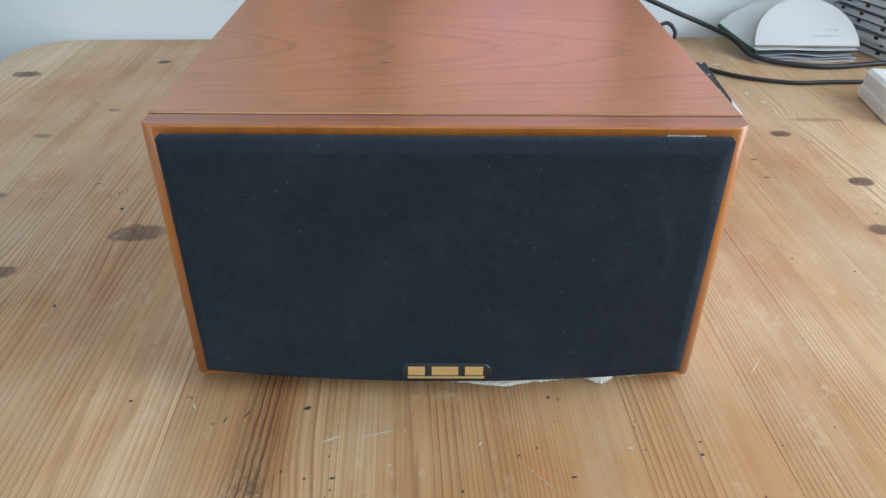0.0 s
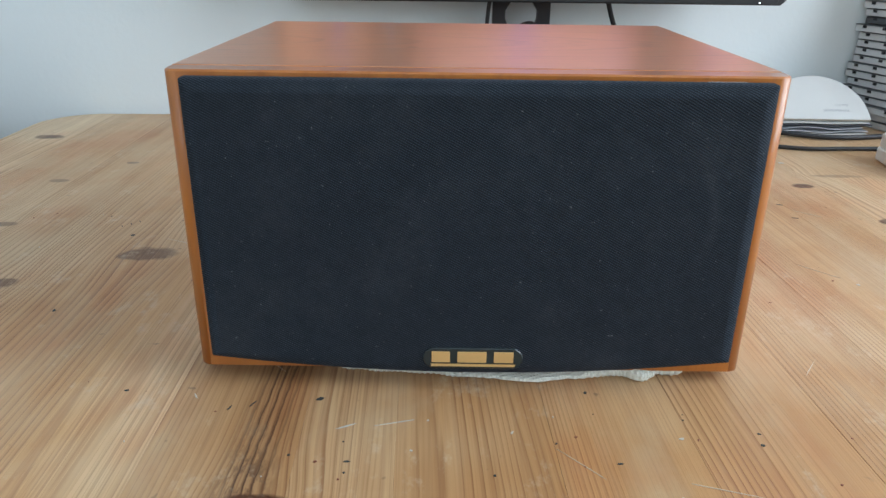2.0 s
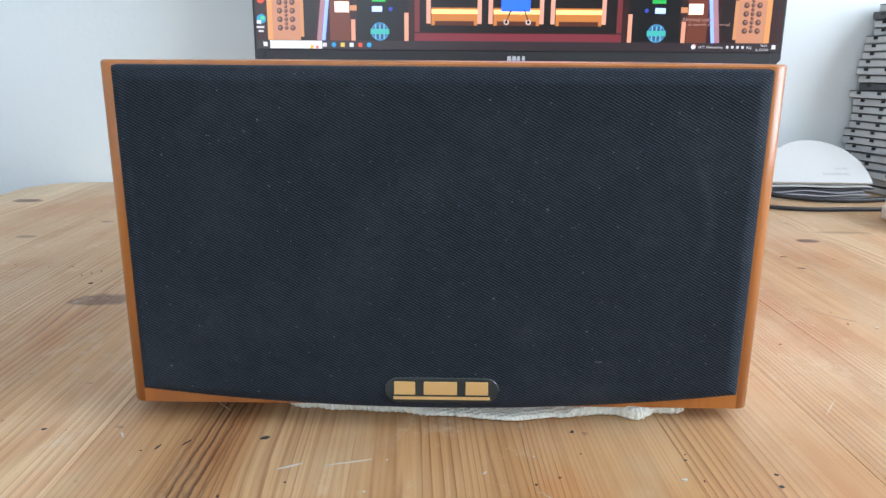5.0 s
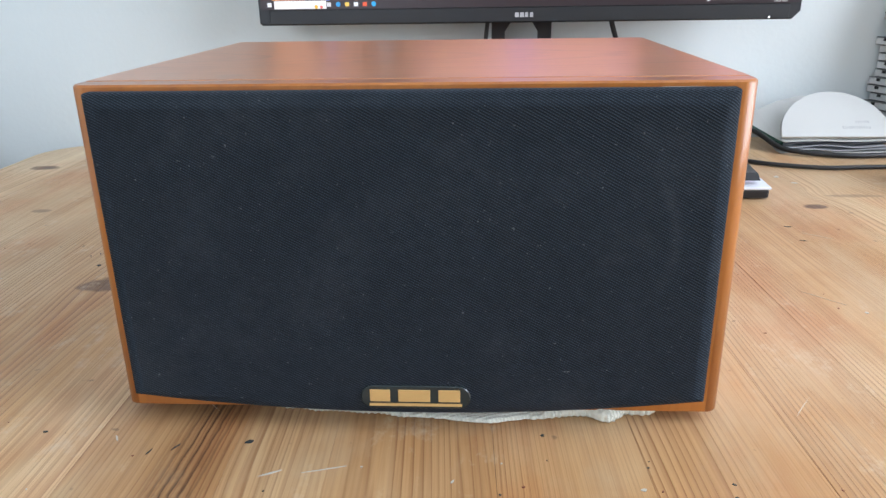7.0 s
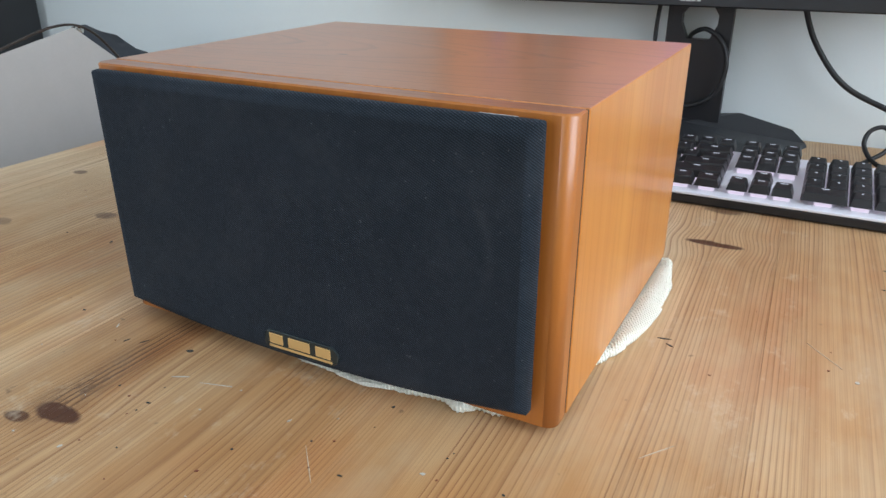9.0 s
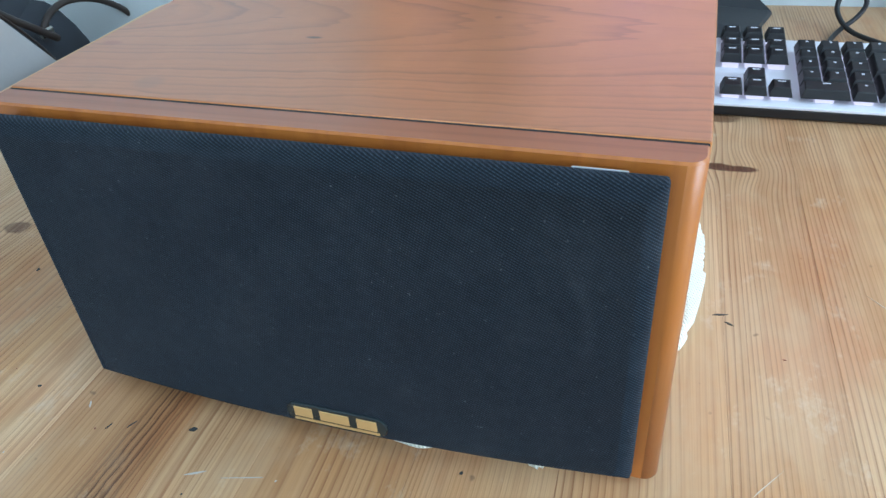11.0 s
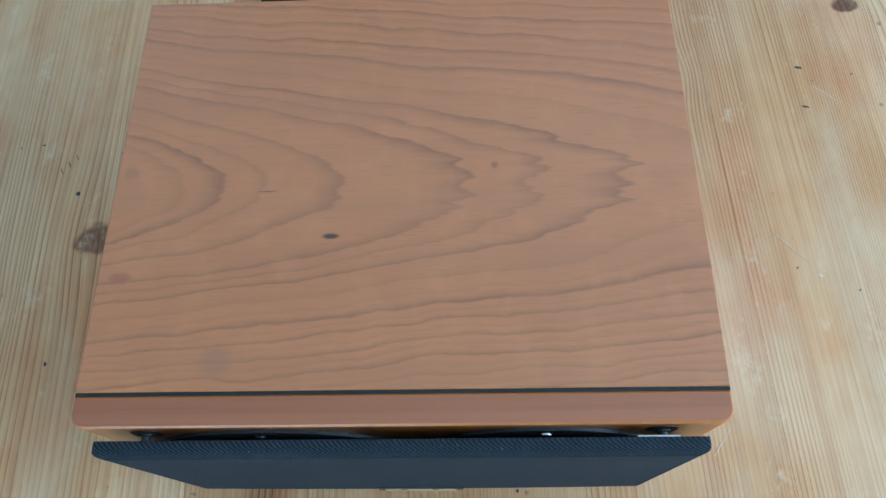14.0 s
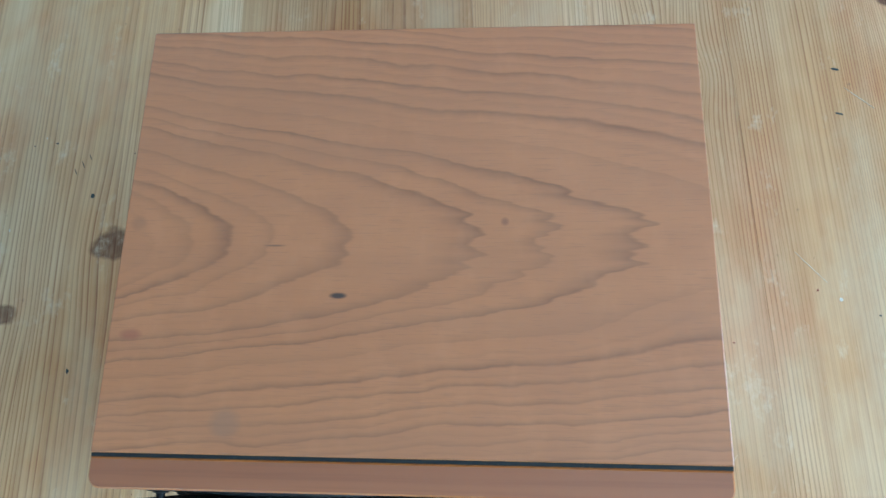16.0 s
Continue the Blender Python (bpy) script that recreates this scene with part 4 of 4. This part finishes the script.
for x in (248, 254, 260, 266):
    show(rect(x - 1.4, 4.0, x + 1.4, 7.0), (225, 225, 230), "icon", both=False)
TEXT = lit((236, 236, 240), DISPLAY)
for body, x, z, size in (("13°C  Pochmurnie", 213, 4.0, 3.9), ("POL", 270, 3.9, 3.9), ("19:33", 286, 6.2, 3.6), ("22.03.2024", 281, 1.6, 3.4), ("Edge", -307, 19.0, 4.0), ("Microsoft", -309, 23.5, 3.6)):
    if body in ("Edge", "Microsoft"):
        show(rect(x, z, x + (9 if body == "Microsoft" else 6), z + 2.2), (225, 225, 228), "caption_bar", both=False)
    else:
        writing("screen_text", body, size / 1000, TEXT, screen, pose(x / 1000, -0.0024, SB + z / 1000, 90))
FAINT = lit((190, 150, 140), DISPLAY)
for body, x, z, size in (("Aktywuj system", 192, 34.5, 6.2), ("do ustawień, aby aktywować", 199, 29.6, 4.2)):
    writing("screen_text", body, size / 1000, FAINT, screen, pose(x / 1000, -0.0024, SB + z / 1000, 90))


def stand():
    """A slab with a six-sided cable hole on a flat wedge-shaped foot."""
    y0, y1, top, low = 0.070, 0.084, UP + 0.16, 0.020
    outer = [(-0.0375, low), (0.0375, low), (0.0375, top), (-0.0375, top)]
    hx, hz = 0.0, UP - 0.024
    hole = [(hx - 0.021, hz), (hx - 0.013, hz - 0.018), (hx + 0.013, hz - 0.018), (hx + 0.021, hz), (hx + 0.021, hz + 0.010), (hx + 0.012, hz + 0.024), (hx - 0.012, hz + 0.024), (hx - 0.021, hz + 0.010)]
    bm = bmesh.new()
    quads = [(outer[0], outer[1], hole[2], hole[1]), (outer[1], hole[3], hole[2]), (outer[1], outer[2], hole[5], hole[4], hole[3]), (outer[2], outer[3], hole[6], hole[5]),
             (outer[3], outer[0], hole[0], hole[7], hole[6]), (outer[0], hole[1], hole[0])]
    made = {}

    def vert(p, y):
        if (p, y) not in made:
            made[(p, y)] = bm.verts.new((p[0], y, p[1]))
        return made[(p, y)]

    for q in quads:
        bm.faces.new([vert(p, y0) for p in q])
        bm.faces.new([vert(p, y1) for p in q][::-1])
    for loop in (outer, hole):
        for a, b in zip(loop, loop[1:] + loop[:1]):
            bm.faces.new((vert(a, y0), vert(b, y0), vert(b, y1), vert(a, y1)))
    part("stand_column", bm, BLACK, monitor, "flat black column with a six-sided cable hole")
    part("pivot", box(-0.03, 0.0302, UP + 0.10, 0.03, 0.0698, UP + 0.155, 0.004), BLACK, monitor)
    base = [(-0.140, 0.080), (-0.118, 0.000), (-0.060, -0.030), (0.060, -0.030), (0.118, 0.000), (0.140, 0.080), (0.122, 0.094), (0.060, 0.098), (0.0, 0.099), (-0.060, 0.098), (-0.122, 0.094)]
    lift = [0.004, 0.004, 0.004, 0.004, 0.004, 0.004, 0.016, 0.029, 0.022, 0.029, 0.016]
    bm = bmesh.new()
    lo = [bm.verts.new((x, y, 0.0)) for x, y in base]
    hi = [bm.verts.new((x * 0.985, y, z)) for (x, y), z in zip(base, lift)]
    mid = bm.verts.new((0.0, 0.06, 0.019))
    for i in range(len(base)):
        j = (i + 1) % len(base)
        bm.faces.new((lo[i], lo[j], hi[j], hi[i]))
        bm.faces.new((hi[i], hi[j], mid))
    bm.faces.new(lo[::-1])
    part("stand_foot", bm, CHARCOAL, monitor, "angular dark grey foot rising to the back")


stand()


def cable(name, points, radius, label):
    ob = part(name, tube(points, radius, 10), RUBBER, smooth=True)
    return tagged(ob, label, "cable")


cable("monitor_cable", [(0.180, 0.640, 0.960), (0.194, 0.655, 0.905), (0.213, 0.664, 0.864), (0.248, 0.668, 0.824), (0.302, 0.668, 0.799), (0.352, 0.662, 0.780),
                        (0.382, 0.636, 0.770), (0.402, 0.598, 0.757), (0.442, 0.576, 0.7542), (0.490, 0.569, 0.7538), (0.560, 0.584, 0.7535), (0.66, 0.60, 0.7535)], 0.0032,
      "thick black monitor cable drooping to the table")
cable("keyboard_cable", [(0.262, 0.513, 0.760), (0.266, 0.560, 0.755), (0.280, 0.600, 0.756), (0.298, 0.620, 0.765), (0.3035, 0.625, 0.779), (0.293, 0.629, 0.790), (0.280, 0.626, 0.784), (0.278, 0.618, 0.769),
                         (0.292, 0.598, 0.756), (0.325, 0.567, 0.7530), (0.360, 0.533, 0.753), (0.414, 0.512, 0.753), (0.460, 0.514, 0.753), (0.520, 0.517, 0.753)], 0.0025,
      "thin black keyboard cable with a standing loop")
cable("video_cable", [(0.054, 0.625, 0.960), (0.039, 0.632, 0.91), (0.036, 0.634, 0.86), (0.038, 0.630, 0.80), (0.05, 0.62, 0.775)], 0.0026, "black cable hanging beside the monitor column")
cable("stand_cable", [(0.068, 0.692, 0.858), (0.070, 0.670, 0.866), (0.078, 0.648, 0.876), (0.094, 0.640, 0.881), (0.113, 0.640, 0.866), (0.1205, 0.640, 0.840), (0.113, 0.640, 0.810), (0.094, 0.640, 0.794), (0.06, 0.645, 0.784)], 0.0028,
      "black cable looping out of the monitor column")


# ---- the keyboard ----
U = 0.01905
KR = 0.3035
keyboard = holder("keyboard", pose(0, 0.388, T + 0.0003, 4.0, 0, 0.6) @ pose(0, -0.388, 0), "black and white mechanical keyboard with lit keys", "keyboard")
part("case", box(-0.1405, 0.3880, 0.0006, 0.3110, 0.5180, 0.0100, 0.002, 2), BLACK, keyboard, "black keyboard base")
part("top_plate", box(-0.1412, 0.3862, 0.0101, 0.3118, 0.5190, 0.0128, 0.001, 2), PLATE, keyboard, "white top plate lit between the keys")

for x in (-0.10, 0.27):
    part("flip_foot", box(x - 0.012, 0.500, -0.0068, x + 0.012, 0.506, 0.0008, 0.0008), BLACK, keyboard)
CAPS = {}


def cap(w, d):
    key = (w, d)
    if key not in CAPS:
        bm = bmesh.new()
        rings = []
        a, b = w * U / 2 - 0.0006, d * U / 2 - 0.0006
        for inset, z in ((0.0, 0.0), (0.0022, 0.0070), (0.0030, 0.0078)):
            back = 0.0004 if z else 0.0
            rings.append([bm.verts.new((sx * (a - inset), sy * (b - inset) + back, z + (0.0006 * sy if z else 0))) for sx, sy in ((-1, -1), (1, -1), (1, 1), (-1, 1))])
        for p, q in zip(rings, rings[1:]):
            for i in range(4):
                bm.faces.new((p[i], p[(i + 1) % 4], q[(i + 1) % 4], q[i]))
        bm.faces.new(rings[0][::-1])
        bm.faces.new(rings[-1])
        CAPS[key] = mesh_of("keycap", bm, BLACK)
    return CAPS[key]


SWITCH_MESH = mesh_of("switch", box(-0.0068, -0.0062, 0.0, 0.0068, 0.0062, 0.0044, 0.0006), SWITCH)
LEGEND_MESH = mesh_of("legend", box(-0.0010, -0.0008, 0.0, 0.0010, 0.0008, 0.00015), LEGEND)
LEGEND_WIDE = mesh_of("legend", box(-0.0030, -0.0006, 0.0, 0.0030, 0.0006, 0.00015), LEGEND)


def key(u, v, w=1.0, d=1.0, wide=False):
    """One key: left edge u and lower edge v in key units from the case's left and the front row."""
    x, y = KR - 22.5 * U + (u + w / 2) * U, 0.3935 + (v + d / 2) * U
    z = 0.0172 + 0.00055 * v
    ob = new("keycap", cap(w, d))
    ob.parent, ob.matrix_local = keyboard, pose(x, y, z)
    sw = new("switch", SWITCH_MESH)
    sw.parent, sw.matrix_local = keyboard, pose(x, y - 0.0005, 0.01285)
    lg = new("legend", LEGEND_WIDE if wide else LEGEND_MESH)
    lg.parent, lg.matrix_local = ob, pose(0, 0.0030, 0.00825 + 0.0002)


ROWS = [  # v, then widths; a negative width is a gap
    (0, (1.25, 1.25, 1.25, 6.25, 1.25, 1.25, 1.25, 1.25, -0.25, 1, 1, 1, -0.25, 2, 1)),
    (1, (2.25, 1, 1, 1, 1, 1, 1, 1, 1, 1, 1, 2.75, -1.25, 1, -1.25, 1, 1, 1)),
    (2, (1.75, 1, 1, 1, 1, 1, 1, 1, 1, 1, 1, 1, 2.25, -3.5, 1, 1, 1)),
    (3, (1.5, 1, 1, 1, 1, 1, 1, 1, 1, 1, 1, 1, 1, 1.5, -0.25, 1, 1, 1, -0.25, 1, 1, 1)),
    (4, (1, 1, 1, 1, 1, 1, 1, 1, 1, 1, 1, 1, 1, 2, -0.25, 1, 1, 1, -0.25, 1, 1, 1, 1)),
    (5.3, (1, -1, 1, 1, 1, 1, -0.5, 1, 1, 1, 1, -0.5, 1, 1, 1, 1, -0.25, 1, 1, 1))]
for v, widths in ROWS:
    u = 0.0
    for w in widths:
        if w > 0:
            key(u, v, w, wide=v > 4.5 or w > 1.2 or 14 < u < 18.5)
        u += abs(w)
key(21.5, 0, 1, 2)
key(21.5, 2, 1, 2)


# ---- things at the wall: cases, card, papers, adapter ----
def jewel_case(z, shift, depth, turn, dark):
    """One disc case with its hinge notches, seen from its narrow side."""
    h = 0.0100
    ob = holder("disc_case", pose(0.575 + shift, 0.585 + depth, z, 0, 0, 14 + turn),
                "dark grey disc case in the leaning stack" if dark else "clear plastic disc case with a pale inlay in the leaning stack", "disc case", "stack of disc cases")
    part("tray", box(0.0012, 0.0, 0.0004, 0.140, 0.124, h - 0.0016, 0.0004), CASE_DARK_AND_SHADE if dark else INLAY, ob)
    # every lid is dark: the shade between the cases is put into its colour
    part("lid", box(0.0, 0.0012, h - 0.0014, 0.141, 0.1242, h - 0.0004, 0.0004), CASE_DARK_AND_SHADE, ob, "lid edge with shade put into its dark colour")
    part("spine", box(0.0004, 0.0008, 0.0008, 0.0011, 0.1236, h - 0.0020), CASE if not dark else CASE_DARK_AND_SHADE, ob)
    for y in (0.026, 0.070, 0.104):
        part("notch", box(-0.0003, y, h - 0.0052, 0.0003, y + 0.0065, h - 0.0016), MATT if not dark else BLACK, ob)


rng = random.Random(5)
for k in range(24):
    z = T + 0.0003 + 0.0101 * k
    h = 0.0101 * k
    lean = -0.020 * math.sin(min(h, 0.13) / 0.13 * math.pi * 0.62) + 0.13 * max(0.0, h - 0.085)
    jewel_case(z, lean + 0.008 * min(1.0, h / 0.06) + 0.011 * min(1.0, max(0.0, (h - 0.03) / 0.03)) + rng.uniform(-0.005, 0.005), rng.uniform(-0.003, 0.001), rng.uniform(-1.5, 1.5), k in (13, 22))


def half_round_card():
    """A stiff white card with a round upper edge, leaning back on the papers; its printing stands on its head."""
    out = [(0.0668 * math.cos(math.pi * i / 28), 0.0655 * math.sin(math.pi * i / 28) ** 0.95) for i in range(29)]
    ob = holder("half_round_card", pose(0.4690, 0.606, 0.7675, 48, 0, -1), "stiff white half-round card leaning back on papers", "card")
    part("sheet", prism(out, 0.0, 0.0040, 0.0003), CARD, ob)
    part("cut_edge", box(-0.0668, -0.0006, 0.0002, 0.0668, -0.0001, 0.0037), CARD_EDGE, ob)
    for body, x, y in (("P/N 630-000152", 0.0405, 0.0145), ("Rev 011", 0.0400, 0.0225)):
        writing("printing", body, 0.0050, INK, ob, pose(x, y, 0.00415, 0, 0, 180))


half_round_card()
def green_card():
    corners = [(0.372, 0.662, 0.782), (0.404, 0.608, 0.763), (0.500, 0.628, 0.774), (0.502, 0.682, 0.806), (0.452, 0.688, 0.808), (0.420, 0.683, 0.802), (0.390, 0.672, 0.792)]
    ob = holder("green_edged_card", pose(0, 0, 0), "pale folded card with a dark green edge", "card")
    bm = bmesh.new()
    up = [bm.verts.new(c) for c in corners]
    lo = [bm.verts.new((x, y + 0.001, z - 0.0022)) for x, y, z in corners]
    bm.faces.new(up)
    bm.faces.new(lo[::-1])
    for a in range(len(up)):
        b = (a + 1) % len(up)
        bm.faces.new((lo[a], lo[b], up[b], up[a]))
    part("sheet", bm, CARD, ob)
    part("edge", tube([(0.372, 0.661, 0.7795), (0.388, 0.634, 0.769), (0.404, 0.607, 0.7605)], 0.0030, 6), GREEN, ob, "dark green worn edge")
    part("support_fold", box(0.415, 0.630, 0.7506, 0.500, 0.684, 0.7640, 0.001), PAPER, ob)


green_card()


def sleeve(z, dx, mat, w, sag, turn, label):
    """A thin paper sleeve lying in waves on those below it."""
    bm = bmesh.new()
    n = 14
    rows = []
    for y in (0.0, 0.016):
        for h in (0.0, 0.0009):
            rows.append([bm.verts.new((-w + 2 * w * i / n, y, h + sag * (0.5 - 0.5 * math.cos(2 * math.pi * (i / n) * 1.5 + dx * 300)))) for i in range(n + 1)])
    for a, b in ((0, 1), (1, 3), (3, 2), (2, 0)):
        for i in range(n):
            bm.faces.new((rows[a][i], rows[a][i + 1], rows[b][i + 1], rows[b][i]))
    for i in (0, n):
        bm.faces.new((rows[0][i], rows[1][i], rows[3][i], rows[2][i]))
    ob = part("paper_sleeve", bm, mat)
    ob.matrix_world = pose(0.4665 + dx, 0.598, T + z, 0, 0, turn)
    tagged(ob, label, "paper sleeve", "papers under the card")


sleeve(0.0003, 0.000, CARD, 0.066, 0.0012, -1.0, "white paper sleeve lying flat in the pile")
sleeve(0.0030, 0.004, PAPER, 0.063, 0.0022, 0.8, "grey wavy paper sleeve in the pile")
sleeve(0.0070, -0.002, PAPER, 0.060, 0.0030, -0.5, "grey wavy paper sleeve in the pile")
sleeve(0.0118, 0.005, DARK_PAPER, 0.066, 0.0014, 0.6, "dark printed paper sleeve on the pile")
sleeve(0.0145, 0.001, CARD, 0.065, 0.0010, -0.3, "white paper sleeve topmost in the pile")
block = part("card_box", box(0.402, 0.6145, T + 0.0004, 0.531, 0.628, T + 0.0160, 0.001), PAPER)
tagged(block, "low grey cardboard box bearing the papers and cards", "box")

adapter = holder("power_adapter", pose(0.464, 0.390, T + 0.0003, 0, 0, -8), "white plastic power adapter block with a seam", "adapter")
part("lower_shell", box(0.0, 0.0, 0.0, 0.115, 0.088, 0.0160, 0.003, 3), WHITE, adapter)
part("upper_shell", prism(arc(0.006, 0.006, 0.005, 180, 270, 4) + arc(0.109, 0.006, 0.005, 270, 360, 4) + arc(0.109, 0.082, 0.005, 0, 90, 4) + arc(0.006, 0.082, 0.005, 90, 180, 4), 0.0163, 0.034, 0.004), WHITE, adapter)
part("socket", turned([(0.013, 0.0), (0.013, 0.0006), (0.011, 0.0008)], 20), BLACK, adapter, at=pose(0.055, 0.046, 0.0340))


# ---- beside the table: a bag and a tall black cabinet ----
def bag():
    ob = holder("bag", pose(0, 0, 0.0005), "large light grey canvas bag with dark trim standing beside the table", "bag")
    prof = [(0.02, 0.80), (0.20, 0.850), (0.325, 0.876), (0.395, 0.820), (0.470, 0.722), (0.50, 0.60), (0.50, 0.0), (0.02, 0.0)]
    bm = bmesh.new()
    near = [bm.verts.new((-0.605, y, z)) for y, z in prof]
    far = [bm.verts.new((-0.640, y, z - (0.012 if z > 0.1 else 0))) for y, z in prof]
    bm.faces.new(near)
    bm.faces.new(far[::-1])
    for i in range(len(prof)):
        j = (i + 1) % len(prof)
        bm.faces.new((near[i], far[i], far[j], near[j]))
    part("front_panel", bm, CANVAS, ob, "light grey canvas panel")
    part("trim", tube([(-0.607, 0.02, 0.802), (-0.607, 0.20, 0.852), (-0.607, 0.325, 0.879), (-0.608, 0.395, 0.822), (-0.608, 0.470, 0.724), (-0.609, 0.498, 0.62)], 0.0016, 8), LEATHER, ob, smooth=True)
    part("stud", turned([(0.005, 0.0), (0.005, 0.006), (0.003, 0.009)], 14), STEEL, ob, at=pose(-0.612, 0.338, 0.868))
    bm = bmesh.new()
    bmesh.ops.create_icosphere(bm, subdivisions=4, radius=1.0)
    for v in bm.verts:
        p = v.co.copy()
        k = 1 + 0.05 * noise.noise(p * 2.1) + 0.04 * noise.noise(p * 6.0)
        v.co = Vector((-0.755 + 0.105 * p.x * k, 0.475 + 0.185 * p.y * k, 0.42 + 0.428 * p.z * (k if p.z > 0 else 1)))
    part("inner_cloth", bm, NAVY, ob, "dark grey wool bulging out of the bag", smooth=True)
    part("strap", tube([(-0.646, 0.24, 0.800), (-0.646, 0.33, 0.832), (-0.646, 0.400, 0.822), (-0.646, 0.47, 0.772), (-0.646, 0.52, 0.735)], 0.0050, 8), LEATHER, ob, "dark leather strap", smooth=True)
    part("buckle", box(-0.662, 0.500, 0.738, -0.650, 0.524, 0.750, 0.002), STEEL, ob, "small steel buckle")
    part("handle_loop", tube([(-0.656, 0.505, 0.742), (-0.660, 0.535, 0.762), (-0.660, 0.575, 0.767), (-0.660, 0.630, 0.750), (-0.660, 0.680, 0.712), (-0.660, 0.690, 0.660)], 0.0045, 8), LEATHER, ob, smooth=True)
    bm = bmesh.new()
    bmesh.ops.create_icosphere(bm, subdivisions=4, radius=1.0)
    for v in bm.verts:
        p = v.co.copy()
        k = 1 + 0.06 * noise.noise(p * 2.4 + Vector((3, 1, 0))) + 0.04 * noise.noise(p * 7.0)
        v.co = Vector((-0.715 + 0.060 * p.x * k, 0.540 + 0.100 * p.y * k, 0.600 + 0.175 * p.z * k))
    part("bundle", bm, NAVY, ob, "dark cloth bundle at the bag's mouth", smooth=True)


bag()
tall = holder("black_cabinet", ROOM @ pose(-1.578, -0.36, 0.0005), "tall plain black cabinet against the wall", "cabinet")
part("body", box(0.0, 0.0, 0.0, 0.445, 0.345, 1.35, 0.004), BLACK, tall)
part("door", box(0.004, -0.018, 0.06, 0.441, -0.001, 1.346, 0.002), BLACK, tall)
